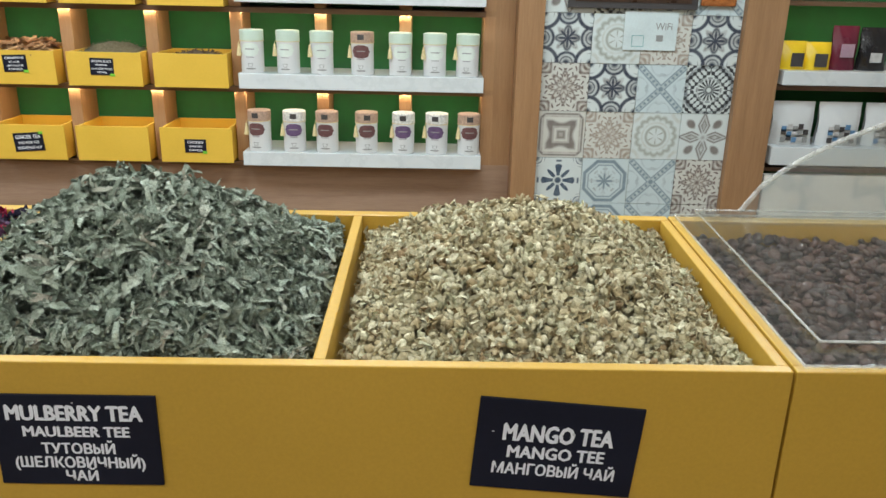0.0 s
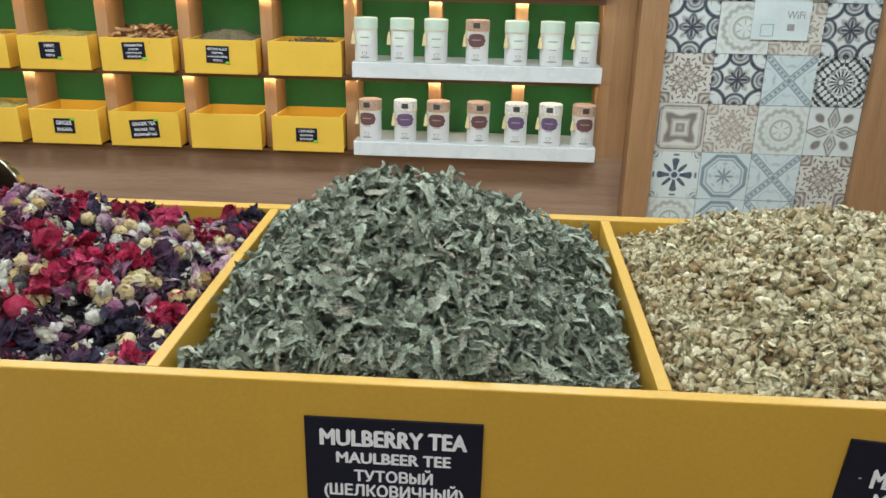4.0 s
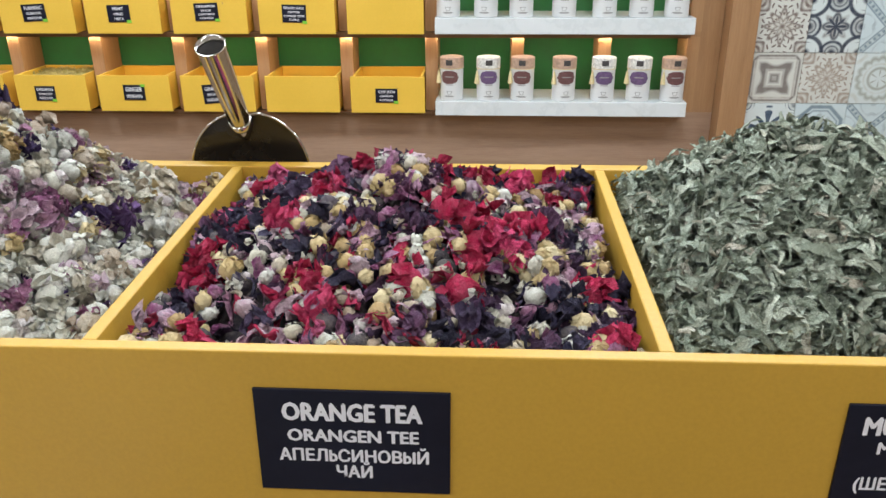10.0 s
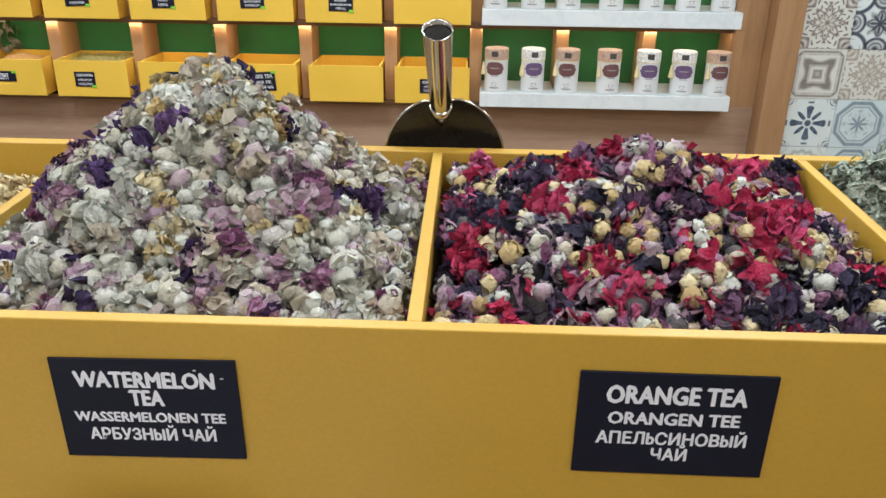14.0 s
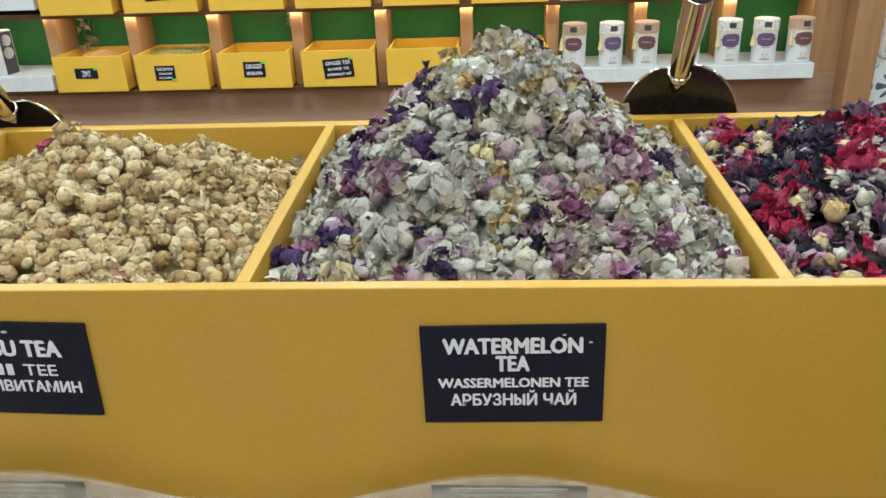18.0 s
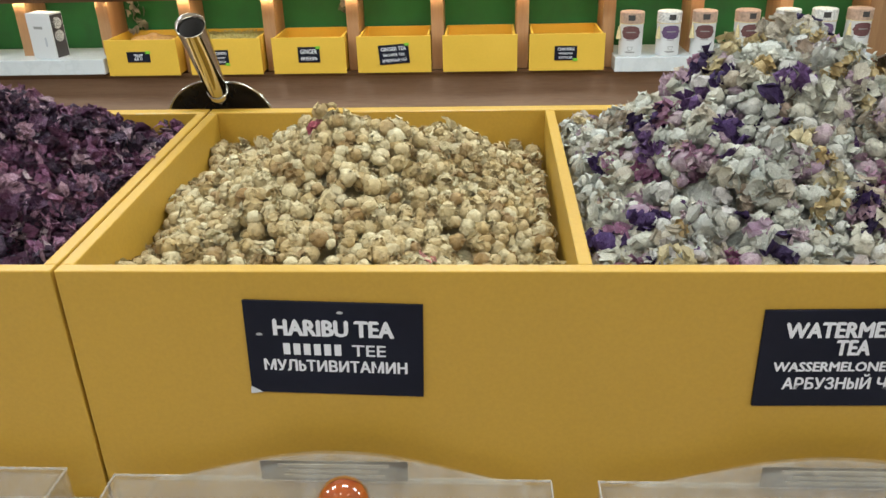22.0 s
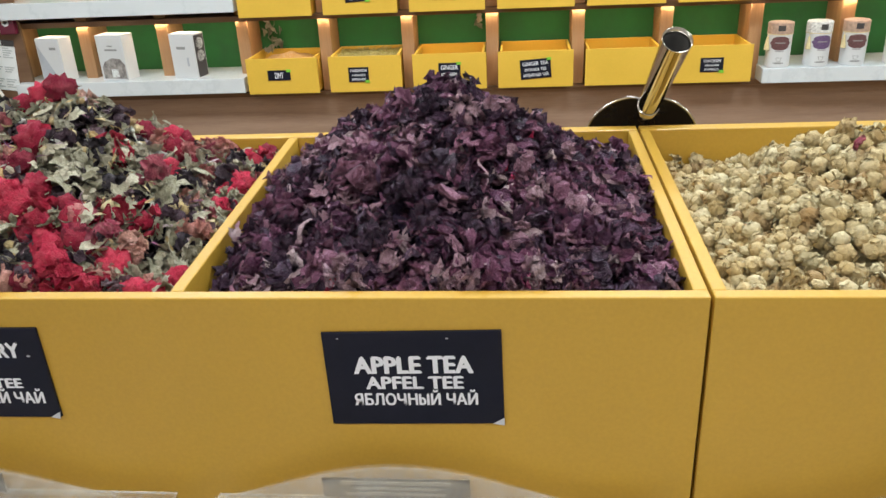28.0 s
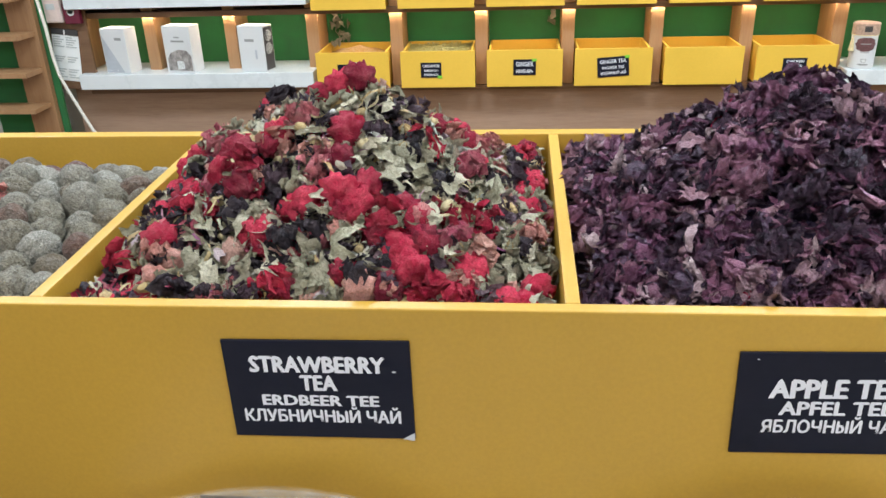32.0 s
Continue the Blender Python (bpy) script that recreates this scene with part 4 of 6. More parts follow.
pile.scatter(ob, "pink_flower", "puff", PETAL_PINK, 130, (0.015, 0.026), 40, upright=True, lift=0.003, seed=10)
pile.scatter(ob, "pink_petal", "petal", PETAL_PINK, 420, (0.015, 0.03), 50, tilt=0.9, lift=0.003, seed=2)
pile.scatter(ob, "bud", "puff", BUD_PALE, 250, (0.014, 0.025), 110, upright=True, lift=0.006, spread=0.004, seed=3)
pile.scatter(ob, "cream_bud", "bud", BUD, 210, (0.014, 0.023), 60, upright=True, lift=0.006, spread=0.004, seed=13)
pile.scatter(ob, "berry", "berry", BERRY_AND_GAP, 80, (0.014, 0.021), 50, upright=True, lift=0.004, spread=0.004, seed=4)
pile.scatter(ob, "red_flower", "flower", ROSE, 46, (0.026, 0.044), 46, upright=True, lift=0.006, spread=0.004, seed=5)
pile.scatter(ob, "red_petal", "petal", ROSE, 120, (0.016, 0.034), 30, lift=0.004, tilt=0.8, cluster=0.5, seed=16)
pile.scatter(ob, "stalk", "strip", PETAL_PINK, 260, (0.012, 0.026), 30, tilt=1.0, lift=0.005, seed=8)
pile.scatter(ob, "dark_curl", "strip", PETAL_DARK, 260, (0.012, 0.026), 30, tilt=1.0, lift=0.005, seed=18)
pile.scatter(ob, "small_bud", "crumb", BUD_PALE, 240, (0.008, 0.014), 40, upright=True, lift=0.003, seed=7)

ob, pile = heap("watermelon_tea_heap", "steep heap of pale cream and violet dried flowers", -1.2485, -0.832, (-1.043, 0.905, 1.302), 1.142, BUD_PALE, 0.02, sides=(1.6, 1.6, 1.4, 1.3), e=1.5, seed=4)
pile.scatter(ob, "flower", "flower", BUD_PALE, 260, (0.022, 0.034), 90, upright=True, spread=0.006, seed=1)
pile.scatter(ob, "blossom", "puff", BUD_PALE, 900, (0.016, 0.032), 150, upright=True, spread=0.006, lift=0.002, seed=2)
pile.scatter(ob, "pink_flower", "flower", PETAL_PINK, 80, (0.018, 0.03), 30, lift=0.003, upright=True, cluster=0.6, seed=3)
pile.scatter(ob, "cream_flower", "flower", BUD, 70, (0.016, 0.026), 30, lift=0.003, upright=True, cluster=0.4, seed=6)
pile.scatter(ob, "violet_petal", "petal", PETAL_VIOLET, 90, (0.014, 0.028), 40, lift=0.003, tilt=0.9, cluster=0.3, seed=4)
pile.scatter(ob, "violet_flower", "flower", PETAL_VIOLET, 40, (0.02, 0.036), 40, lift=0.004, upright=True, cluster=0.3, seed=5)

ob, pile = heap("multivitamin_tea_heap", "low heap of beige dried flower buds in a yellow bin", -1.673, -1.2485, (-1.488, 0.925, 1.226), 1.118, BUD, 0.02, sides=(1.0, 1.1, 1.1, 0.9), e=1.2, climb=0.022, seed=5, bumps=((-1.363, 0.97, 0.05, 0.018),))
pile.scatter(ob, "bud", "bud", BUD, 1250, (0.014, 0.022), 200, upright=True, lift=0.0, spread=0.005, seed=1)
pile.scatter(ob, "blossom", "puff", BUD, 620, (0.012, 0.022), 60, upright=True, lift=0.003, spread=0.005, seed=4)
pile.scatter(ob, "open_bud", "flower", BUD, 110, (0.013, 0.022), 60, upright=True, lift=0.002, spread=0.005, seed=5)
pile.scatter(ob, "flake", "petal", BUD, 160, (0.010, 0.020), 40, lift=0.006, tilt=0.8, seed=2)
pile.scatter(ob, "pink_petal", "petal", FUZZ_PINK, 3, (0.016, 0.02), 3, lift=0.006, seed=3)

ob, pile = heap("apple_tea_heap", "steep heap of dark purple dried hibiscus petals in a yellow bin", -2.101, -1.673, (-1.874, 0.885, 1.290), 1.142, PETAL_DARK, 0.03, sides=(1.4, 0.85, 1.2, 0.9), seed=6)
pile.scatter(ob, "petal", "petal", HIBISCUS, 2600, (0.013, 0.030), 200, tilt=1.15, spread=0.009, seed=1)
pile.scatter(ob, "curl", "strip", HIBISCUS, 800, (0.012, 0.028), 60, tilt=1.0, lift=0.003, spread=0.006, seed=3)
pile.scatter(ob, "calyx", "broad_leaf", HIBISCUS, 130, (0.02, 0.036), 40, tilt=1.0, lift=0.004, spread=0.006, seed=4)
pile.scatter(ob, "red_petal", "petal", ROSE, 12, (0.018, 0.03), 12, tilt=1.0, lift=0.003, cluster=0.6, seed=5)
pile.scatter(ob, "hibiscus_flower", "flower", HIBISCUS, 330, (0.02, 0.036), 60, upright=True, lift=0.003, seed=2)

# The dark bed colour stands in for shade in the gaps here too.
ob, pile = heap("strawberry_tea_heap", "heap of red flower balls, sage leaves and dark petals", -2.521, -2.101, (-2.296, 0.92, 1.276), 1.138, BERRY_AND_GAP, 0.03, sides=(1.7, 0.95, 1.3, 1.0), seed=7)
pile.scatter(ob, "petal", "petal", PETAL_BLACK, 560, (0.014, 0.032), 80, tilt=1.0, seed=1)
pile.scatter(ob, "sage_clump", "flower", SAGE, 130, (0.018, 0.03), 60, upright=True, lift=0.003, seed=12)
pile.scatter(ob, "leaf", "broad_leaf", SAGE, 460, (0.02, 0.04), 130, lift=0.006, tilt=1.0, cluster=0.3, seed=2)
pile.scatter(ob, "stalk", "leaf", SAGE, 480, (0.014, 0.032), 60, lift=0.005, tilt=1.0, seed=3)
pile.scatter(ob, "red_flower", "fuzz", FUZZ_RED, 90, (0.021, 0.034), 90, upright=True, lift=0.006, spread=0.004, cluster=0.4, seed=4)
pile.scatter(ob, "dark_flower", "flower", PETAL_BLACK, 110, (0.018, 0.03), 40, upright=True, lift=0.004, seed=9)
pile.scatter(ob, "red_petal", "flower", FUZZ_RED, 30, (0.024, 0.040), 30, upright=True, lift=0.006, seed=11)
pile.scatter(ob, "pink_flower", "flower", FUZZ_PINK, 100, (0.018, 0.032), 50, upright=True, lift=0.005, cluster=0.3, seed=5)
pile.scatter(ob, "bud", "puff", BUD, 240, (0.010, 0.018), 70, upright=True, lift=0.005, seed=6)
pile.scatter(ob, "straw", "strip", BUD, 420, (0.012, 0.030), 30, tilt=1.0, lift=0.006, seed=14)
pile.scatter(ob, "pale_petal", "petal", BUD_PALE, 340, (0.012, 0.022), 40, lift=0.004, tilt=1.0, seed=7)
pile.scatter(ob, "rose_curl", "strip", PETAL_PINK, 150, (0.012, 0.026), 40, lift=0.005, tilt=1.0, seed=15)
pile.scatter(ob, "pink_ball", "fuzz", FUZZ_PINK, 18, (0.018, 0.028), 18, upright=True, lift=0.004, within=(-2.508, -2.218, 0.7, 0.82), seed=8)
pile.scatter(ob, "red_ball", "fuzz", FUZZ_RED, 15, (0.026, 0.038), 15, upright=True, lift=0.006, within=(-2.508, -2.12, 0.7, 0.80), seed=17)

ob, pile = heap("tea_ball_heap", "heap of grey-olive hand-tied tea balls in a yellow bin", -2.938, -2.521, (-2.768, 0.93, 1.172), 1.140, BALL, 0.02, seed=8, rough=0.002)
n = 0
for row in range(12):
    for k in range(12):
        x, y = -2.912 + 0.0345 * k + 0.017 * (row % 2), 0.722 + 0.031 * row
        if x < -2.543 and y < 1.05:
            n += 1
            j = np.random.default_rng(n).uniform(-1, 1, 6)
            key = ("ball", n % 5, BALL.name)
            if key not in PIECE_MESH:
                PIECE_MESH[key] = mesh_of("tea_ball", *SHAPES["ball"][n % 5], BALL)
            piece = new("tea_ball", PIECE_MESH[key])
            piece.parent = ob
            s = 0.038 + 0.007 * j[0]
            piece.matrix_basis = Matrix.Translation(-ob.location) @ pose(x + 0.005 * j[1], y + 0.004 * j[2], float(pile.height(np.array([x]), np.array([y]))[0]) + 0.002 + 0.009 * j[3] - 0.16 * max(0.0, y - 0.92) - 0.05 * max(0.0, x + 2.66), 90 * j[4], 90 * j[5], 180 * j[3]) @ Matrix.Diagonal((s * (1 + 0.12 * j[1]), s, s * (1 + 0.12 * j[2]), 1))
pile.scatter(ob, "dry_wisp", "strip", BUD_PALE, 40, (0.014, 0.026), 30, tilt=0.5, lift=0.011, spread=0.003, within=(-2.925, -2.66, 0.71, 0.93), seed=40)
pile.scatter(ob, "rose_flake", "petal", FUZZ_PINK, 40, (0.012, 0.02), 20, tilt=0.6, lift=0.010, spread=0.003, cluster=0.6, within=(-2.925, -2.66, 0.71, 0.93), seed=41)
for x, y in ((-2.678, 0.87), (-2.878, 0.79), (-2.773, 0.92)):
    pile.scatter(ob, "pink_flower", "flower", FUZZ_PINK, 2, (0.02, 0.026), 2, upright=True, lift=0.012, within=(x, x + 0.02, y, y + 0.02), seed=int(-1000 * x))

ob, pile = heap("brown_bean_heap", "level fill of glossy dark brown beans under a clear cover", 0.433, 0.86, (0.66, 0.9, 1.150), 1.138, BEAN, 0.01, seed=9, rough=0.003)
pile.scatter(ob, "bean", "bean", BEAN, 1900, (0.014, 0.02), 200, tilt=0.6, spread=0.004, seed=1)


# ---- black signs on the counter ----
def tea_sign(x0, x1, z0, z1, turn, lines, glints=(), curl=0):
    """A black laminated card with white lettering."""
    w, h = x1 - x0, z1 - z0
    cx, cz = (x0 + x1) / 2, (z0 + z1) / 2
    ob = thing("tea_sign", (cx, FACE, cz), "black laminated sign with white lettering on the yellow counter", "sign", "tea signs")
    m = Matrix.Translation((cx, FACE - 0.001, cz)) @ Matrix.Rotation(radians(turn), 4, "Y")
    bm = box(-w / 2, w / 2, -0.0016, 0.0009, -h / 2, h / 2, 0.0005)
    bm.transform(m)
    part("card", bm, SIGN_BLACK, ob)
    for n, (text, share, cap, foot) in enumerate(lines):
        at = m @ Vector((0, -0.0021, h / 2 - foot * h))
        if text.startswith("#"):
            bare, rest, split = text[1:].split("|")[0], text.split("|")[1], 0.6
            bm, step = bmesh.new(), w * share * split / 6
            for k in range(6):
                left = -w * share / 2 + step * k
                box(left, left + step * 0.66, -0.0024, -0.0018, h / 2 - foot * h, h / 2 - foot * h + cap * h, bm=bm)
            bm.transform(m)
            part("lettering", bm, SIGN_WHITE, ob)
            at = m @ Vector((w * share * 0.335, -0.0021, h / 2 - foot * h))
            text_line("lettering", rest, SIGN_WHITE, at, w * share * 0.33, cap * h, ob, turn)
            continue
        text_line("lettering", text, SIGN_WHITE, at, w * share, cap * h, ob, turn, 0.05 if n == 0 or text == "TEA" else 0.042 if text.isascii() else 0.036)
    # Glints on the laminate, painted as small pale spots.
    for gx, gz, s in glints:
        bm = lathe([(s * 0.6, -0.0002), (s * 0.6, 0.0002)], 9, m=m @ pose(gx * w, -0.0019, gz * h, 90, 0, 0) @ Matrix.Diagonal((1.5, 0.7, 1, 1)))
        part("glue_spot", bm, GLINT_GREY, ob, "small glint painted as a pale spot")
    # Corner glare put into the pale colour of a lifted flap.
    if curl:
        bm = bmesh.new()
        sx = curl * w / 2
        v = [bm.verts.new(m @ Vector(p)) for p in ((sx, -0.004, -h / 2), (sx - curl * 0.010, -0.0018, -h / 2), (sx, -0.0018, -h / 2 + 0.006))]
        bm.faces.new(v)
        part("peeled_corner", bm, GLINT_GREY, ob, "lifted corner with its glint in the pale colour")
    return ob


tea_sign(0.152, 0.301, 1.0445, 1.1375, 4.5, [("MANGO TEA", 0.68, 0.18, 0.44), ("MANGO TEE", 0.6, 0.13, 0.63), ("МАНГОВЫЙ ЧАЙ", 0.76, 0.12, 0.82)], [(0.09, 0.17, 0.002), (-0.40, 0.14, 0.0014)])
tea_sign(-0.277, -0.131, 1.047, 1.139, 0.1, [("MULBERRY TEA", 0.83, 0.16, 0.27), ("MAULBEER TEE", 0.65, 0.11, 0.45), ("ТУТОВЫЙ", 0.45, 0.11, 0.64), ("(ШЕЛКОВИЧНЫЙ)", 0.8, 0.115, 0.8), ("ЧАЙ", 0.2, 0.11, 0.95)], [(0.0, 0.42, 0.0011)])
tea_sign(-0.708, -0.5615, 1.049, 1.140, 0.3, [("ORANGE TEA", 0.72, 0.165, 0.285), ("ORANGEN TEE", 0.68, 0.115, 0.49), ("АПЕЛЬСИНОВЫЙ", 0.78, 0.115, 0.69), ("ЧАЙ", 0.19, 0.115, 0.85)])
tea_sign(-1.109, -0.9655, 1.0485, 1.1385, -0.8, [("WATERMELON", 0.76, 0.15, 0.27), ("TEA", 0.19, 0.15, 0.45), ("WASSERMELONEN TEE", 0.83, 0.095, 0.62), ("АРБУЗНЫЙ ЧАЙ", 0.7, 0.115, 0.81)], [(0.28, 0.405, 0.0017), (0.42, 0.33, 0.0017)])
tea_sign(-1.523, -1.3775, 1.0555, 1.1435, 1.6, [("HARIBU TEA", 0.68, 0.165, 0.35), ("#|TEE", 0.58, 0.12, 0.56), ("МУЛЬТИВИТАМИН", 0.82, 0.115, 0.74)], [(0.04, 0.40, 0.003), (-0.42, 0.15, 0.003)], -1)
tea_sign(-1.9795, -1.8335, 1.0515, 1.141, -1.0, [("APPLE TEA", 0.68, 0.175, 0.43), ("APFEL TEE", 0.56, 0.13, 0.6), ("ЯБЛОЧНЫЙ ЧАЙ", 0.71, 0.12, 0.78)], [(0.2, 0.43, 0.0013), (-0.41, 0.44, 0.001)], 1)
tea_sign(-2.3695, -2.2225, 1.053, 1.143, -0.5, [("STRAWBERRY", 0.73, 0.155, 0.31), ("TEA", 0.2, 0.15, 0.495), ("ERDBEER TEE", 0.64, 0.105, 0.655), ("КЛУБНИЧНЫЙ ЧАЙ", 0.86, 0.12, 0.83)], [(0.41, 0.2, 0.0018)], 1)


# ---- steel scoops behind the counter's back rim ----
def scoop(x, foot, top, radius, high):
    """A tin scoop lying mouth down behind the rim, its hollow handle rising over the bin."""
    y, z = BACK + 0.012, 1.16
    ob = thing("scoop", (x, y, z), "shiny steel scoop with a hollow tube handle behind the bins", "scoop", "scoops")
    n = 28
    tall = high - z

    def arch(a, grow=1.0):
        """The mouth's outline: an arch with a shallow dip where the handle joins."""
        c, k = math.cos(math.pi * a / n), math.sin(math.pi * a / n)
        dip = 0.10 * math.exp(-((x + radius * c - foot[0]) / 0.012) ** 2)
        return x + radius * grow * c, z + tall * grow * (k ** 0.86) * (1 - dip)

    bm = bmesh.new()
    for k in range(2):
        rows = []
        for j in range(7):
            grow = 1.0 - 0.12 * j / 6 - 0.02 * k
            rows.append([bm.verts.new((arch(a, grow)[0], y + 0.002 + 0.004 * j, arch(a, grow)[1])) for a in range(n + 1)])
        for a, b in zip(rows, rows[1:]):
            for i in range(n):
                bm.faces.new((a[i], a[i + 1], b[i + 1], b[i]))
    part("trough", bm, STEEL, ob, smooth=True)
    bm = bmesh.new()
    rings = [[bm.verts.new((x + (arch(a)[0] - x) * g, y + 0.0015 + deep, z + (arch(a)[1] - z) * g)) for a in range(n + 1)] for g, deep in ((0.985, 0.0), (0.8, 0.006), (0.5, 0.012), (0.15, 0.015))]
    for p, q in zip(rings, rings[1:]):
        for i in range(n):
            bm.faces.new((p[i], p[i + 1], q[i + 1], q[i]))
    bm.faces.new(rings[-1])
    part("back_plate", bm, STEEL_REFLECTION, ob, "back plate with its dark reflection put into the colour", True)
    part("rolled_edge", tube([(*arch(a)[:1], y, arch(a)[1]) for a in range(n + 1)], 0.0015), STEEL, ob, smooth=True)
    foot, end = Vector(foot), Vector(top)
    turn = (end - foot).to_track_quat("Z", "Y").to_matrix().to_4x4()
    long = (end - foot).length
    profile = [(0.003, -0.024), (0.009, -0.012), (0.0118, 0.004), (0.0128, 0.02), (0.0162, long), (0.0168, long + 0.0012), (0.0158, long + 0.0014), (0.0148, long - 0.008), (0.0105, 0.02)]
    part("handle", lathe(profile, 32, m=Matrix.Translation(foot) @ turn), STEEL, ob, "hollow polished tube handle", True)
    # Dark liner that carries the painted shade of the hollow.
    bore = [(0.0094, 0.02), (0.0140, long - 0.006), (0.0136, long - 0.006), (0.0090, 0.022)]
    part("bore", lathe(bore, 24, m=Matrix.Translation(foot) @ turn), BORE_SHADE, ob, "hollow inside of the handle, shade put into its colour", True)
    part("socket", lathe([(0.0135, 0.0), (0.0138, 0.002), (0.0136, 0.008), (0.0130, 0.009)], 24, m=Matrix.Translation(foot) @ turn), STEEL, ob, smooth=True)


scoop(-0.825, (-0.8295, 1.104, 1.2305), (-0.8315, 1.0319, 1.334), 0.074, 1.246)
scoop(-1.666, (-1.6618, 1.101, 1.206), (-1.650, 1.007, 1.3055), 0.070, 1.222)


# ---- clear covers ----
def cover(x0, x1, y0, y1, z, rise, label, group, inset=0.04, knob=None, sticker=False, sheet=None, lip_in=0.028, lip_high=0.03, power=1.0, off=0.0, tilt=0.0):
    """An acrylic lid: a flat flange, a low upright lip and a vaulted hood with an arched back."""
    sheet = sheet or ACRYLIC
    ob = thing("clear_cover", ((x0 + x1) / 2, (y0 + y1) / 2, z), label, "cover", group)
    bm = bmesh.new()
    for b in ((x0, x1, y0, y0 + 0.03), (x0, x1, y1 - 0.03, y1), (x0, x0 + 0.03, y0 + 0.03, y1 - 0.03), (x1 - 0.03, x1, y0 + 0.03, y1 - 0.03)):
        box(*b, z, z + 0.004, bm=bm)
    flange = part("flange", bm, sheet, ob)
    bm = bmesh.new()
    a, b, c, d = x0 + lip_in, x1 - lip_in, y0 + lip_in, y1 - lip_in
    for q in ((a, b, c, c + 0.004), (a, b, d - 0.004, d), (a, a + 0.004, c + 0.004, d - 0.004), (b - 0.004, b, c + 0.004, d - 0.004)):
        box(*q, z + 0.0042, z + lip_high, bm=bm)
    lip = part("lip", bm, sheet, ob)
    n, mid, half = 28, (a + b) / 2 + off, (b - a) / 2 - inset * 0.55

    def arc(k, grow=0.0):
        t = k / n
        return mid + (half + grow) * (2 * t - 1), z + lip_high + 0.0005 + (rise + grow) * max(0.0, math.sin(math.pi * t)) ** power

    bm = bmesh.new()
    rows = [[[bm.verts.new((arc(k, g)[0], y, arc(k, g)[1])) for k in range(n + 1)] for g in (0.0, 0.003)] for y in (c + 0.002, d - 0.002)]
    for k in range(n):
        (f0, f1), (b0, b1) = rows
        bm.faces.new((f1[k], f1[k + 1], b1[k + 1], b1[k]))
        bm.faces.new((f0[k + 1], f0[k], b0[k], b0[k + 1]))
    hood = part("hood", bm, sheet, ob, smooth=True)
    pieces = [flange, lip, hood]
    for q in ((a + 0.0045, mid - half - 0.0005), (mid + half + 0.0005, b - 0.0045)):
        pieces.append(part("shoulder", box(*q, c + 0.0045, d - 0.0045, z + lip_high - 0.003, z + lip_high), sheet, ob))
    for y in (d - 0.005,):
        bm = bmesh.new()
        outs = [[bm.verts.new((arc(k, -0.0005)[0], yy, arc(k, -0.0005)[1])) for k in range(n + 1)] for yy in (y, y + 0.003)]
        bm.faces.new(outs[0])
        bm.faces.new(outs[1][::-1])
        for k in range(n):
            bm.faces.new((outs[0][k + 1], outs[0][k], outs[1][k], outs[1][k + 1]))
        bm.faces.new((outs[0][0], outs[0][n], outs[1][n], outs[1][0]))
        pieces.append(part("end_plate", bm, ACRYLIC_PLATE if sticker else sheet, ob))
    for p in pieces:
        p.visible_shadow = False
    # Pale tubes along the sheet edges stand in for the light they catch.
    if not sticker:
        y = d - 0.002
        part("edge", tube([(arc(k, 0.002)[0], y, arc(k, 0.002)[1]) for k in range(n + 1)], 0.0035, 8), ACRYLIC_EDGE_LIGHT, ob, "pale edge tube standing in for caught light", True)
    part("edge", tube([(a, c, z + lip_high + 0.001), (b, c, z + lip_high + 0.001), (b, d, z + lip_high + 0.001), (a, d, z + lip_high + 0.001), (a, c, z + lip_high + 0.001)], 0.0013, 6), ACRYLIC_EDGE_LIGHT, ob, "pale edge tube standing in for caught light")
    part("edge", tube([(x0, y0, z + 0.003), (x1, y0, z + 0.003), (x1, y1, z + 0.003), (x0, y1, z + 0.003), (x0, y0, z + 0.003)], 0.0013, 6), ACRYLIC_EDGE_LIGHT, ob, "pale edge tube standing in for caught light")
    if sticker:
        y = d - 0.014
        w, h = 0.062, 0.02
        st = part("sticker", box(mid - w, mid + w, y, y + 0.0008, z + lip_high + rise * 0.38, z + lip_high + rise * 0.38 + h), surface("sticker_grey", (0.16, 0.14, 0.11), 0.5), ob, "greyed sticker with worn lettering")
        for k, (wide, dz) in enumerate(((0.75, 0.0145), (0.6, 0.009), (0.68, 0.0035))):
            part("print", box(mid - w * wide, mid + w * wide, y - 0.0012, y - 0.0002, z + lip_high + rise * 0.38 + dz, z + lip_high + rise * 0.38 + dz + 0.003), surface("print_faded", (0.30, 0.27, 0.21), 0.6), st)
    if knob:
        kx, ky, kz = knob
        part("knob", lathe([(0.004, -0.022), (0.009, -0.02), (0.0095, -0.012), (0.008, -0.009), (0.014, -0.004), (0.0185, 0.004), (0.0185, 0.01), (0.014, 0.017), (0.006, 0.0205), (0.001, 0.021)], 24, m=pose(kx, ky, kz)), KNOB, ob, "glossy amber-brown knob", True)
    if tilt:
        lean = Matrix.Translation((0, y0, z)) @ Matrix.Rotation(radians(tilt), 4, "X") @ Matrix.Translation((0, -y0, -z))
        for piece in ob.children:
            piece.data.transform(lean)
    return ob


cover(0.441, 1.276, 0.682, 1.092, 1.1725, 0.149, "clear curved acrylic cover over the brown beans", "bin covers", lip_in=0.02, lip_high=0.016, inset=0.1136, power=0.65, tilt=2.35)


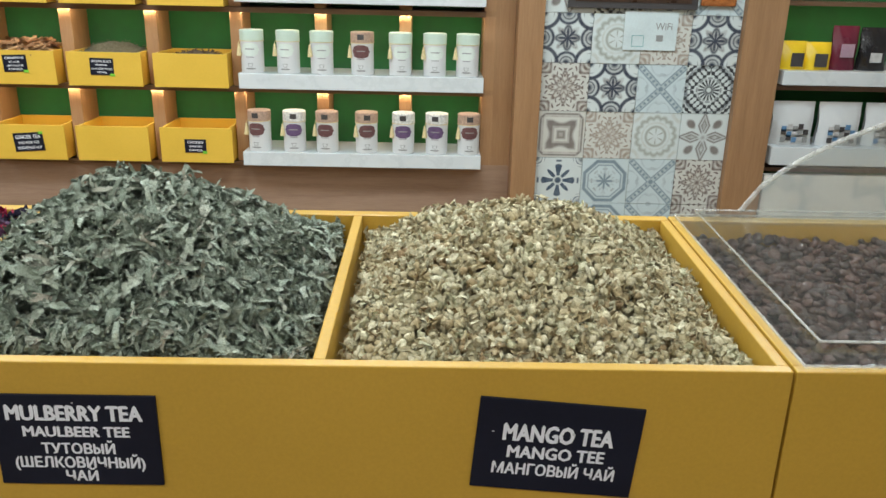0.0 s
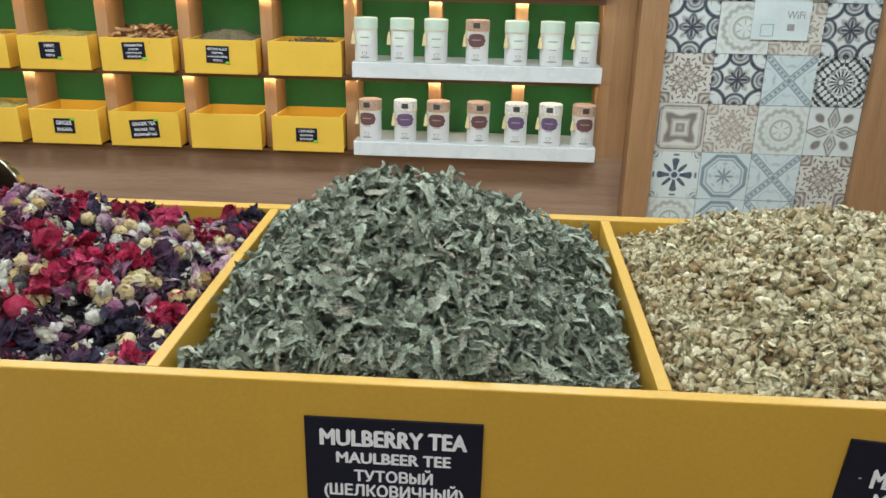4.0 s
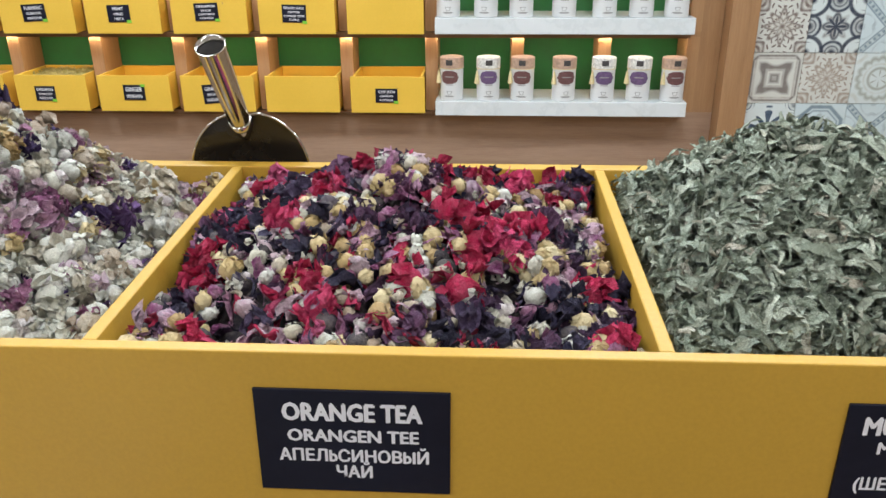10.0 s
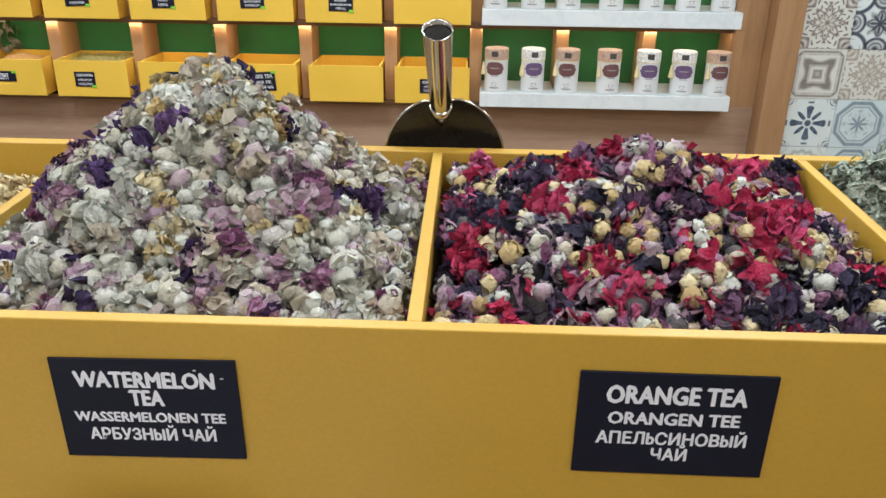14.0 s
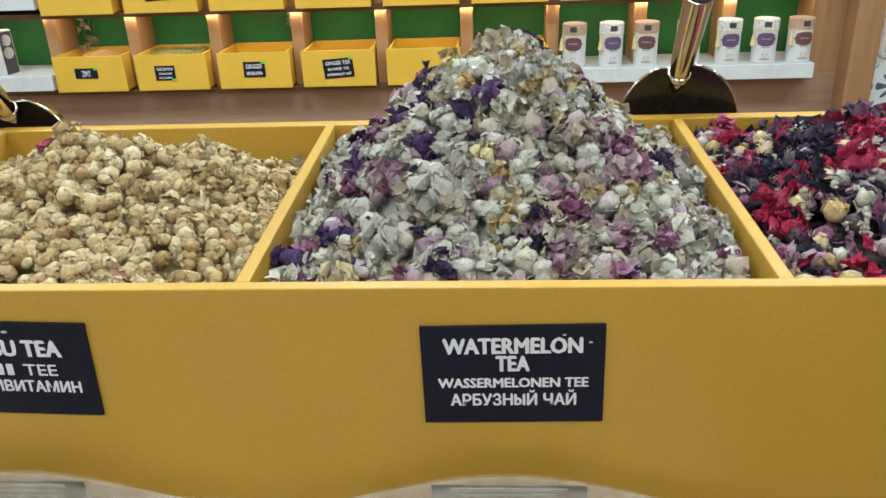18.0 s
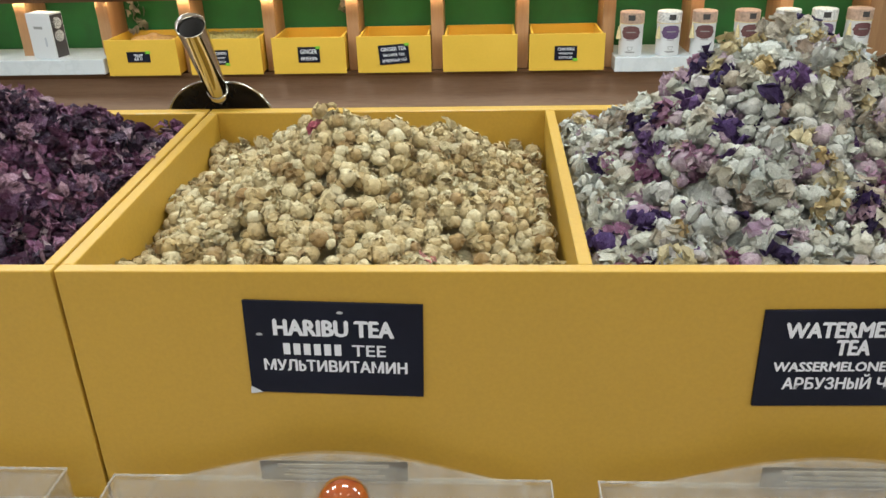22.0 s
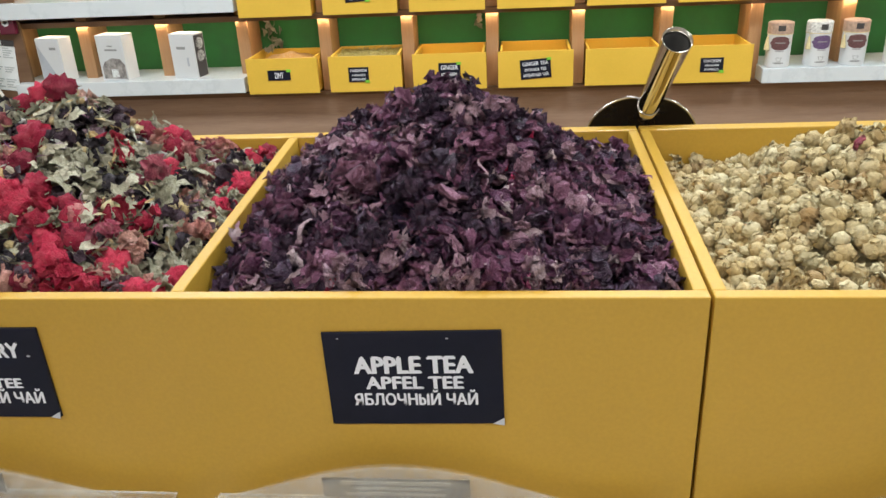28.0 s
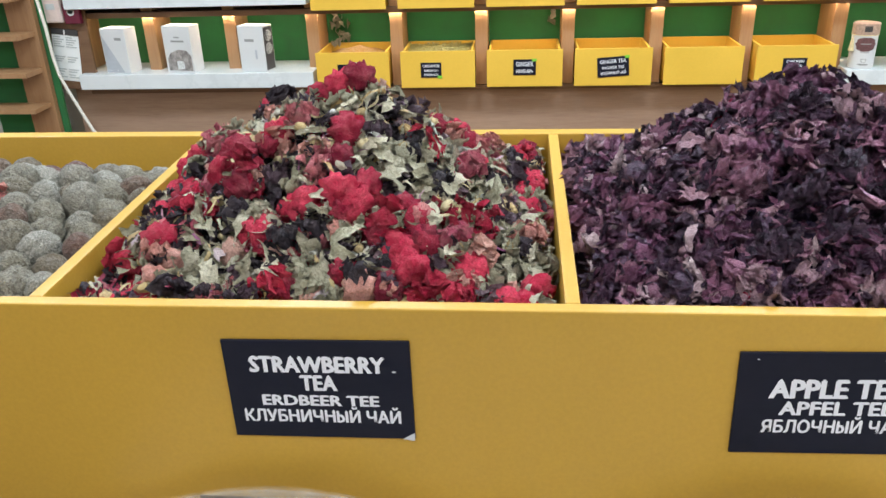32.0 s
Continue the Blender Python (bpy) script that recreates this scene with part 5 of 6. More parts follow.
# ---- lower display in front of the counter ----
for n, (xa, xb) in enumerate([(-2.518, -2.107), (-2.099, -1.678), (-1.668, -1.255), (-1.247, -0.827)]):
    low = thing("lower_bin", ((xa + xb) / 2, 0.46, 0), "pale wooden lower display bin in front of the counter", "bin", "lower bins")
    part("back_board", box(xa, xb, 0.655, 0.672, 0.0, 0.935), PALE_BOARD, low)
    part("front_board", box(xa, xb, 0.25, 0.267, 0.0, 0.90), PALE_BOARD, low)
    part("side_board", box(xa, xa + 0.014, 0.268, 0.654, 0.0, 0.92), PALE_BOARD, low)
    part("side_board", box(xb - 0.014, xb, 0.268, 0.654, 0.0, 0.92), PALE_BOARD, low)
    part("bin_floor", box(xa + 0.015, xb - 0.015, 0.268, 0.654, 0.78, 0.80), PALE_BOARD, low)
    sweets = thing("sweets_heap", ((xa + xb) / 2, 0.46, 0.8), "heap of pale pink and white sugared sweets under a clear cover", "sweets", "sweets")
    pile = Pile(xa + 0.016, xb - 0.016, 0.27, 0.652, ((xa + xb) / 2, 0.48, 0.935), 0.918, seed=20 + n)
    tagged(pile.bed(DELIGHT, sweets, 0.02, 0.8), kind="stuff")
    pile.scatter(sweets, "sweet", "cube", DELIGHT, 200, (0.026, 0.034), 60, upright=True, seed=1)
    cover(xa + 0.004, xb - 0.004, 0.27, 0.672, 0.938 if n < 2 else 0.932, 0.036 if n == 1 else 0.029, "clear acrylic lid with an arched back and amber knob", "bin covers", 0.06, (xa + (0.155 if n == 1 else 0.24), 0.56, 1.042), True, ACRYLIC_HAZE, lip_in=0.012, lip_high=0.047, power=1.35, off=(-0.02, -0.035, 0.008, -0.004)[n])


# ---- tea tins ----
def curved_patch(radius, half_angle, z0, z1, shape, steps=10):
    """A printed patch on a tin's round front; shape(s, t) tells the outline."""
    bm = bmesh.new()
    grid = [[bm.verts.new((radius * math.sin(half_angle * shape(t) * (2 * s / steps - 1)), -radius * math.cos(half_angle * shape(t) * (2 * s / steps - 1)), z0 + (z1 - z0) * t)) for s in range(steps + 1)] for t in [k / steps for k in range(steps + 1)]]
    for a, b in zip(grid, grid[1:]):
        for k in range(steps):
            bm.faces.new((a[k], a[k + 1], b[k + 1], b[k]))
    return bm


def tea_tin(body_mat, lid_mat, badge_mat, label):
    ob = thing("tea_tin", (0, 0, 0), label, "tin", "tea tins")
    r = 0.0505
    part("body", lathe([(r - 0.002, 0.0), (r, 0.002), (r, 0.137), (r - 0.002, 0.1385)], 32), body_mat, ob, smooth=False)
    lid = part("lid", lathe([(r + 0.001, 0.1395), (r + 0.002, 0.141), (r + 0.002, 0.183), (r - 0.001, 0.186), (r - 0.005, 0.1865)], 32), lid_mat, ob, "round patterned lid")
    part("cord", lathe([(r + 0.0025, 0.1375), (r + 0.0035, 0.139), (r + 0.0025, 0.1405)], 24), TASSEL, ob)
    part("emblem", curved_patch(r + 0.0026, 0.28, 0.154, 0.177, lambda t: 1.0, 4), PRINT_DARK if badge_mat else CARD_MINT, lid)
    oval = lambda t: 0.35 + 0.65 * math.sin(math.pi * t) ** 0.5 * (1 - 0.12 * math.cos(6 * math.pi * t))
    part("badge", curved_patch(r + 0.0006, 0.82, 0.074, 0.131, oval), badge_mat or surface("badge_mint", (0.66, 0.72, 0.66), 0.45), ob, "dark ornate badge" if badge_mat else "pale mint badge")
    part("lettering", curved_patch(r + 0.0009, 0.40, 0.1025, 0.107, lambda t: 1.0, 4), PRINT_GREY, ob)
    part("lettering", curved_patch(r + 0.0006, 0.34, 0.068, 0.0715, lambda t: 1.0, 4), PRINT_GREY, ob)
    part("cup_print", curved_patch(r + 0.0006, 0.24, 0.027, 0.043, lambda t: 0.6 + 0.4 * t, 5), PRINT_GREY, ob)
    part("cup_saucer_print", curved_patch(r + 0.0006, 0.46, 0.016, 0.023, lambda t: 0.5 + 0.5 * math.sin(math.pi * t), 6), PRINT_GREY, ob)
    part("cup_face_print", curved_patch(r + 0.0009, 0.17, 0.029, 0.041, lambda t: 0.7 + 0.3 * t, 4), body_mat, ob)
    m = pose(-r * 0.86 - 0.008, -r * 0.62, 0.0)
    tas = part("tassel", lathe([(0.002, 0.128), (0.005, 0.124), (0.0045, 0.117), (0.007, 0.11), (0.0115, 0.075), (0.0105, 0.074)], 12, m=m), TASSEL, ob, "cream thread tassel")
    part("loop", tube([(-r * 0.8, -r * 0.62, 0.139), (-r * 0.86 - 0.006, -r * 0.64, 0.137), (-r * 0.86 - 0.008, -r * 0.62, 0.127)], 0.0012, 6), TASSEL, tas)
    return ob


tins = {
    "brown": tea_tin(CARD_WHITE, CARD_BROWN, BADGE_RED, "white tea tin with a brown patterned lid and tassel"),
    "violet": tea_tin(CARD_WHITE, CARD_GREYPAT, BADGE_VIOLET, "white tea tin with a violet badge and pale lid"),
    "mint": tea_tin(CARD_WHITE, CARD_MINT, None, "white tea tin with a pale mint-green lid"),
}
used = set()
TIN_X = [-0.682, -0.525, -0.378, -0.188, -0.021, 0.130, 0.286]
LOWER = ["brown", "violet", "brown", "brown", "violet", "violet", "brown"]
UPPER = ["mint", "mint", "mint", "brown", "mint", "mint", "mint"]
for row, (kinds, z) in enumerate(((LOWER, SLAB_Z[0][1]), (UPPER, SLAB_Z[1][1]))):
    for n, (kind, x) in enumerate(zip(kinds, TIN_X)):
        m = pose(x - 0.015 * row + 0.004 * ((n * 7) % 3 - 1), 3.712, z + 0.0005, 0, 0, (n * 37 + row * 11) % 23 - 11)
        if kind in used:
            copy_thing(tins[kind], m)
        else:
            tins[kind].matrix_basis = m
            used.add(kind)


# ---- contents of the yellow boxes ----
def box_fill(n, row, name, label, mat, peak, edge, count=0, kind="crumb", size=(0.008, 0.012), lift=0.0):
    x, z = BOX_LEFT[n], ROWS_Z[row]
    ob = thing(name, (x + BOX_W / 2, 3.79, z + 0.01), label, "spice", "spices in boxes")
    pile = Pile(x + 0.01, x + BOX_W - 0.01, 3.67, 3.915, (x + BOX_W * 0.5, 3.8, z + peak), z + edge, seed=40 + n + 10 * row, rough=0.004)
    tagged(pile.bed(mat, ob, 0.002, z + 0.011), kind="stuff")
    if count:
        pile.scatter(ob, "piece", kind, mat, count, size, min(count, 40), seed=1, lift=lift)
    return ob


box_fill(4, 1, "ground_pepper_heap", "mound of ground grey-green pepper in a yellow box", POWDER, 0.185, 0.12, 500, size=(0.004, 0.008))
box_fill(5, 1, "dark_spice_heap", "small dark spice heap in a yellow box", POWDER_DARK, 0.155, 0.09, 200, size=(0.006, 0.012))
box_fill(2, 1, "mint_heap", "dried green mint leaves in a yellow box", POWDER_GREEN, 0.155, 0.12, 300, "leaf", (0.012, 0.03))
box_fill(1, 1, "turmeric_heap", "yellow ground turmeric in a yellow box", POWDER_TAN, 0.15, 0.12)
box_fill(0, 0, "cinnamon_powder_heap", "smooth tan cinnamon powder heap in a yellow box", POWDER_TAN, 0.165, 0.10)
box_fill(1, 0, "cardamom_heap", "green cardamom pods in a yellow box", POWDER_GREEN, 0.15, 0.125, 320, "berry", (0.007, 0.012))

sticks = thing("cinnamon_stick_heap", (BOX_LEFT[3] + 0.17, 3.79, ROWS_Z[1] + 0.01), "heap of rolled orange-brown cinnamon sticks in a yellow box", "spice", "spices in boxes")
r = np.random.default_rng(5)
fill = Pile(BOX_LEFT[3] + 0.01, BOX_LEFT[3] + BOX_W - 0.01, 3.67, 3.915, (BOX_LEFT[3] + 0.13, 3.78, ROWS_Z[1] + 0.175), ROWS_Z[1] + 0.13, seed=77)
tagged(fill.bed(CINNAMON, sticks, 0.012, ROWS_Z[1] + 0.011), kind="stuff")
for n in range(110):
    x, y = r.uniform(BOX_LEFT[3] + 0.05, BOX_LEFT[3] + 0.28), r.uniform(3.69, 3.89)
    z = float(fill.height(np.array([x]), np.array([y]))[0]) + r.uniform(-0.004, 0.012)
    long, yaw, dip = r.uniform(0.035, 0.09), r.uniform(-90, 90), r.uniform(-32, 32)
    bm = bmesh.new()
    for s in (-1, 1):
        prof = [(0.006 * math.cos(a) * 0.9, 0.006 * math.sin(a)) for a in np.linspace(0.4, 5.4, 9)]
        ends = [[bm.verts.new((e * long / 2, s * 0.004 + p[0], p[1])) for p in prof] for e in (-1, 1)]
        for k in range(8):
            bm.faces.new((ends[0][k], ends[0][k + 1], ends[1][k + 1], ends[1][k]))
    bm.transform(pose(x, y, z, 0, dip, yaw))
    part("cinnamon_stick", bm, CINNAMON, sticks, smooth=True)

ivy = thing("ivy_sprig", (BOX_LEFT[0] + 0.1, 3.93, 0.95), "trailing sprig of small pale-green leaves against the green back", "plant")
part("stem", tube([(BOX_LEFT[0] + 0.06 + 0.02 * math.sin(k), 3.925, 0.965 - 0.02 * k) for k in range(9)], 0.002, 6), IVY, ivy)
for k in range(13):
    v, t = SHAPES["broad_leaf"][k % 8]
    j = r.uniform(-1, 1, 5)
    leaf = new("leaf", mesh_of("leaf", v, t, IVY))
    leaf.parent = ivy
    leaf.matrix_basis = Matrix.Translation(-ivy.location) @ pose(BOX_LEFT[0] + 0.10 + 0.06 * j[0], 3.90 + 0.008 * j[1], 0.885 + 0.075 * j[2], 70 + 30 * j[3], 40 * j[4], 180 * j[1]) @ Matrix.Diagonal((0.05, 0.085, 0.05, 1))

hanging = thing("dried_leaf", (BOX_LEFT[2] + 0.29, 3.92, 0.96), "single pale dried leaf hanging in a green niche", "leaf")
part("stem", tube([(BOX_LEFT[2] + 0.288 + 0.004 * math.sin(k), 3.922, 0.966 - 0.012 * k) for k in range(5)], 0.0015, 6), IVY, hanging)
for k, (high, turn) in enumerate(((0.925, 20), (0.895, -35))):
    v, t = SHAPES["broad_leaf"][k + 2]
    leaf = new("leaf", mesh_of("leaf", v, t, IVY))
    leaf.parent = hanging
    leaf.matrix_basis = Matrix.Translation(-hanging.location) @ pose(BOX_LEFT[2] + 0.288, 3.912, high, 80, 80 + turn, 10) @ Matrix.Diagonal((0.055, 0.06, 0.05, 1))


# ---- cartons on the west shelf slab ----
def carton(x, y, z, w, d, h, yaw, label, prints):
    ob = thing("tea_carton", (x, y, z), label, "carton", "tea cartons")
    m = pose(x, y, z, 0, 0, yaw)
    bm = box(-w / 2, w / 2, -d / 2, d / 2, 0, h, 0.002)
    bm.transform(m)
    part("body", bm, CARD_WHITE, ob)
    bm = box(-w / 2 + 0.002, w / 2 - 0.002, -d / 2 + 0.002, d / 2 - 0.002, h + 0.0001, h + 0.0008)
    bm.transform(m)
    part("top_flap", bm, PAPER, ob)
    for name, mat, face, shape in prints:
        bm = bmesh.new()
        pts = [(-w / 2 + w * u, -d / 2 - 0.0008, h * v) for u, v in shape] if face == "front" else [(w / 2 + 0.0008, -d / 2 + d * u, h * v) for u, v in shape]
        bm.faces.new([bm.verts.new(p) for p in pts])
        bm.transform(m)
        part(name, bm, mat, ob)


def disc(u, v, ru, rv, n=20):
    return [(u + ru * math.cos(math.tau * k / n), v + rv * math.sin(math.tau * k / n)) for k in range(n)]


def quad(u0, u1, v0, v1):
    return [(u0, v0), (u1, v0), (u1, v1), (u0, v1)]


SILVER = surface("print_silver", (0.42, 0.44, 0.47), 0.3, vary=0.15)
PHOTO = surface("print_photo", (0.30, 0.27, 0.25), 0.5, vary=0.7, scale=45)
Z_W = 0.7285
carton(-3.97, 3.73, Z_W, 0.128, 0.085, 0.2, -10, "white tea carton with a grey diagonal half", [("grey_print", SILVER, "front", [(0.03, 0.02), (0.75, 0.02), (0.03, 0.86)]), ("lettering", PRINT_GREY, "front", quad(0.55, 0.82, 0.74, 0.8)), ("foot_bar", PAPER, "front", quad(0.08, 0.5, 0.05, 0.08))])
carton(-3.672, 3.73, Z_W, 0.14, 0.085, 0.205, -10, "white tea carton with a grey photo print", [("photo_print", PHOTO, "front", [(0.08, 0.04), (0.95, 0.04), (0.95, 0.36), (0.8, 0.48), (0.5, 0.5), (0.2, 0.42), (0.08, 0.3)]), ("cup_print", PAPER, "front", quad(0.4, 0.66, 0.07, 0.25)), ("lettering", PRINT_GREY, "front", quad(0.28, 0.75, 0.66, 0.7)), ("lettering", PRINT_GREY, "front", quad(0.4, 0.6, 0.75, 0.78))])
carton(-3.325, 3.725, Z_W, 0.13, 0.08, 0.2, -14, "white tea carton with black side and round white marks", [("side_print", PRINT_DARK, "side", quad(0.05, 0.95, 0.03, 0.97)), ("round_print", PAPER, "side", disc(0.5, 0.78, 0.36, 0.13)), ("round_print", PAPER, "side", disc(0.5, 0.5, 0.36, 0.13)), ("lettering", PRINT_GREY, "front", quad(0.25, 0.62, 0.66, 0.72)), ("cup_print", SILVER, "front", quad(0.62, 0.7, 0.28, 0.48))])

# ---- west end: notice, side shelves, cable ----
PRINT_PALE = surface("print_pale", (0.48, 0.50, 0.49), 0.6)
PACK_PINK = surface("pack_pink", (0.62, 0.50, 0.45), 0.5, vary=0.12, scale=25)
notice = thing("notice_sheet", (-4.23, 3.7, 0.8), "white notice sheet with a black header and grey print", "poster")
part("sheet", box(-4.285, -4.16, 3.700, 3.703, 0.695, 0.905), PAPER, notice)
part("header", box(-4.285, -4.16, 3.697, 3.703, 0.9055, 0.932), PRINT_DARK, notice)
part("mark", box(-4.225, -4.219, 3.6955, 3.6968, 0.908, 0.929), PAPER, notice)
for k, z in enumerate((0.71, 0.735, 0.782, 0.85)):
    for c in range(2):
        for n in range((2, 2, 3, 5)[k]):
            part("print_line", box(-4.277 + 0.058 * c, -4.229 + 0.058 * c - 0.009 * ((n * 5 + k) % 3), 3.6978, 3.6996, z + 0.0105 * n, z + 0.0105 * n + 0.005), PRINT_PALE, notice)
notice.rotation_euler[1] = radians(7)
backing = part("side_board", box(-4.40, -4.10, 3.704, 3.72, 0.655, 1.9), WOOD_DARK)
tagged(backing, "dark wood side board of the shelf wall", "panel")
packet = thing("paper_packet", (-4.225, 3.69, 0.96), "pale pinkish paper packet hanging above the notice", "packet")
part("packet", box(-4.275, -4.185, 3.668, 3.699, 0.962, 1.13, 0.008), PACK_PINK, packet)
part("print", box(-4.25, -4.21, 3.6655, 3.6675, 1.02, 1.045), PRINT_PALE, packet)
tin_box = thing("red_packet", (-4.14, 3.69, 0.97), "dark red packet with a round swirl print", "packet")
part("packet", box(-4.178, -4.103, 3.672, 3.699, 0.955, 1.045, 0.005), FOIL_MAROON, tin_box)
part("swirl", lathe([(0.017, -0.001), (0.017, 0.001), (0.010, 0.001), (0.010, -0.001)], 16, m=pose(-4.142, 3.6708, 1.008, 90)), PACK_GREY, tin_box)
side = thing("side_shelf", (-4.45, 3.6, 0), "tall wooden side shelf with stepped boards and green back", "shelf unit")
part("upright", box(-4.415, -4.288, 3.62, 3.65, 0, 1.9), WOOD_FRAME, side)
part("back_board", box(-4.60, -4.262, 3.655, 3.67, 0, 1.9), GREEN, side, "green felt back board")
for k in range(9):
    z = 0.29 + 0.161 * k
    part("shelf_board", box(-4.58, -4.303, 3.485, 3.6195, z - 0.02, z), WOOD_POST, side)
cable = thing("cable", (-4.1, 3.64, 0.4), "thin white cable hanging slantwise along the shelf wall", "cable")
part("cord", tube([(-4.25, 3.61, 1.5), (-4.25, 3.61, 1.09), (-4.238, 3.61, 0.949), (-4.235, 3.61, 0.82), (-4.226, 3.61, 0.742), (-4.202, 3.61, 0.673), (-4.168, 3.61, 0.59), (-4.122, 3.61, 0.48), (-4.05, 3.64, 0.36), (-3.97, 3.7, 0.2)], 0.0075, 10), RUBBER, cable, smooth=True)


# ---- tiled panel ----
TILE_X, TILE_Z, TILE_W, TILE_H, TILE_Y = 0.6005, 0.045, 0.221, 0.2175, 3.70


def tile_material(name, design, ground, ink, second):
    mat, tree, bsdf = material(name)
    node = tree.nodes.new("ShaderNodeTexCoord")
    split = tree.nodes.new("ShaderNodeSeparateXYZ")
    tree.links.new(node.outputs["Object"], split.inputs[0])
    x, y = Ex(tree, split.outputs[0]) / (TILE_W / 2), Ex(tree, split.outputs[2]) / (TILE_H / 2)
    ax, ay = x.mag(), y.mag()
    r = (x * x + y * y).sqrt()
    a = y.op("ARCTAN2", x)
    c4, c8 = (a * 4.0).cos(), (a * 8.0).cos()
    m, d = ax.high(ay), ax + ay
    corner = ((ax - 1.0) ** 2.0 + (ay - 1.0) ** 2.0).sqrt()
    first, other = design(r, a, c4, c8, m, d, ax, ay, corner)
    at = coords(tree)
    wear = noise_tex(tree, at, 40.0, 5)
    fade = Ex(tree, wear).above(0.42, 0.2)
    tone = blend(tree, noise_tex(tree, at, 9.0, 3), ground, tuple(c * 0.86 for c in ground))
    colour = blend(tree, (other * 0.75 * fade).value, tone, second)
    colour = blend(tree, (first * (fade * 0.15 + 0.85)).value, colour, ink)
    tree.links.new(colour, bsdf.inputs["Base Color"])
    bsdf.inputs["Roughness"].default_value = 0.38
    return mat


def scrolls(r, a, c4, c8, m, d, ax, ay, corner):
    side = ((ax.high(ay) - 1.0) ** 2.0 + ax.low(ay) ** 2.0).sqrt()
    curl = corner.near(0.62, 0.075).high(corner.near(0.36, 0.045)).high(corner.below(0.15)) * (r * 9.0 + c8 * 1.5).sin().above(-0.55)
    horn = side.near(0.42, 0.055).high(side.below(0.14)).high(side.near(0.25, 0.025))
    leaf = (r - (c4 * 0.12 + 0.34)).mag().below(0.05).high((r - (c8 * 0.16 + 0.2)).below(0.06))
    return curl.high(horn).high(leaf), (r - (c8 * 0.1 + 0.42)).below(0.06).high(side.below(0.36) * 0.7)


def medallion(r, a, c4, c8, m, d, ax, ay, corner):
    lobes = (r - (c8.mag() * 0.09 + 0.74)).mag().below(0.075)
    spokes = (a * 3.0).cos().mag().below(0.3) * r.below(0.36) * r.above(0.1)
    return lobes.high(r.near(0.41, 0.05)).high(spokes), r.near(0.58, 0.03).high(corner.near(0.34, 0.06)).high((corner * 19.0 + c8).sin().above(0.5) * corner.below(0.42))


def rosette(r, a, c4, c8, m, d, ax, ay, corner):
    petal = (r - (c8 * 0.15 + 0.5)).mag().below(0.06).high((r - (c8 * -0.1 + 0.28)).mag().below(0.045)).high(r.below(0.1))
    blooms = (corner - (c8 * 0.09 + 0.42)).mag().below(0.06).high(corner.below(0.14)).high((corner - 0.27).mag().below(0.04))
    veins = (r * 24.0 + c8 * 2.6).sin() * (a * 12.0).cos()
    return petal.high(blooms).high(veins.above(0.45) * r.above(0.3)), (r - (c8 * 0.15 + 0.5)).below(0.05).high(corner.below(0.38)) * veins.above(-0.35)


def burst(r, a, c4, c8, m, d, ax, ay, corner):
    c16 = (a * 16.0).cos()
    rays = c16.above(-0.1, 0.2) * r.above(0.2) * r.below(0.46)
    beads = ((ax * 21.0).sin() * (ay * 21.0).sin() + (d * 15.0).cos() * 0.5).above(0.12, 0.15) * r.above(0.52)
    return rays.high(beads).high(r.near(0.13, 0.03)).high(r.near(0.5, 0.02) * c8.above(0.0)), r.near(0.2, 0.05).high(r.near(0.98, 0.1))


def square_frame(r, a, c4, c8, m, d, ax, ay, corner):
    side = ((ax.high(ay) - 1.0) ** 2.0 + ax.low(ay) ** 2.0).sqrt()
    block = m.below(0.62) * side.above(0.5) * m.above(0.34)
    border = (m.near(0.88, 0.04) * corner.above(0.3)).high(corner.near(0.3, 0.04) * m.below(0.9))
    return block.high(border).high(m.below(0.18) * m.above(0.06)), m.near(0.78, 0.03).high(m.near(0.3, 0.02)).high(r.below(0.06))


def bands(r, a, c4, c8, m, d, ax, ay, corner):
    gap = (ax - ay).mag()
    side = ((ax.high(ay) - 1.0) ** 2.0 + ax.low(ay) ** 2.0).sqrt()
    return gap.near(0.15, 0.035).high(gap.below(0.09) * (d * 22.0).sin().above(0.1)), gap.below(0.13).high((side * 17.0 + c8).sin().above(0.45) * side.below(0.5) * gap.above(0.3))


def octagon(r, a, c4, c8, m, d, ax, ay, corner):
    o = m.high(d * 0.71)
    return o.near(0.86, 0.07).high(o.near(0.7, 0.025)).high((r - (c8 * 0.13 + 0.2)).below(0.02)), (ax.low(ay).below(0.03) * o.below(0.68)).high((r - (c8.mag() * 0.3 + 0.12)).mag().below(0.03)).high((o * 26.0).sin().above(0.5) * o.below(0.6) * c8.above(0.1))


def cross(r, a, c4, c8, m, d, ax, ay, corner):
    arm = ax.low(ay)
    petal = arm + (m - 0.5).mag() * 0.42
    sprig = ((ax - 0.55) ** 2.0 + (ay - 0.55) ** 2.0).sqrt()
    return (petal.near(0.225, 0.035) * m.above(0.16)).high((sprig - (c8 * 0.06 + 0.13)).below(0.03)).high(petal.near(0.1, 0.02)), (petal.below(0.16) * m.above(0.16)).high(r.below(0.1))


def star(r, a, c4, c8, m, d, ax, ay, corner):
    rays = (r - c8 * 0.26).below(0.40, 0.03).high((r - c4 * 0.14).below(0.58, 0.03) * c4.above(0.6)) * r.near(0.17, 0.035).op("SUBTRACT", 1.0).mag()
    scroll = corner.near(0.34, 0.06).high(corner.below(0.13)) * (r * 20.0 + c8 * 3.0).sin().above(-0.4)
    return rays.high(scroll).high(m.near(0.86, 0.04) * arm_gap(ax, ay)), corner.below(0.2)


def arm_gap(ax, ay):
    """Short strokes at the middle of each side."""
    return ax.low(ay).near(0.0, 0.12)


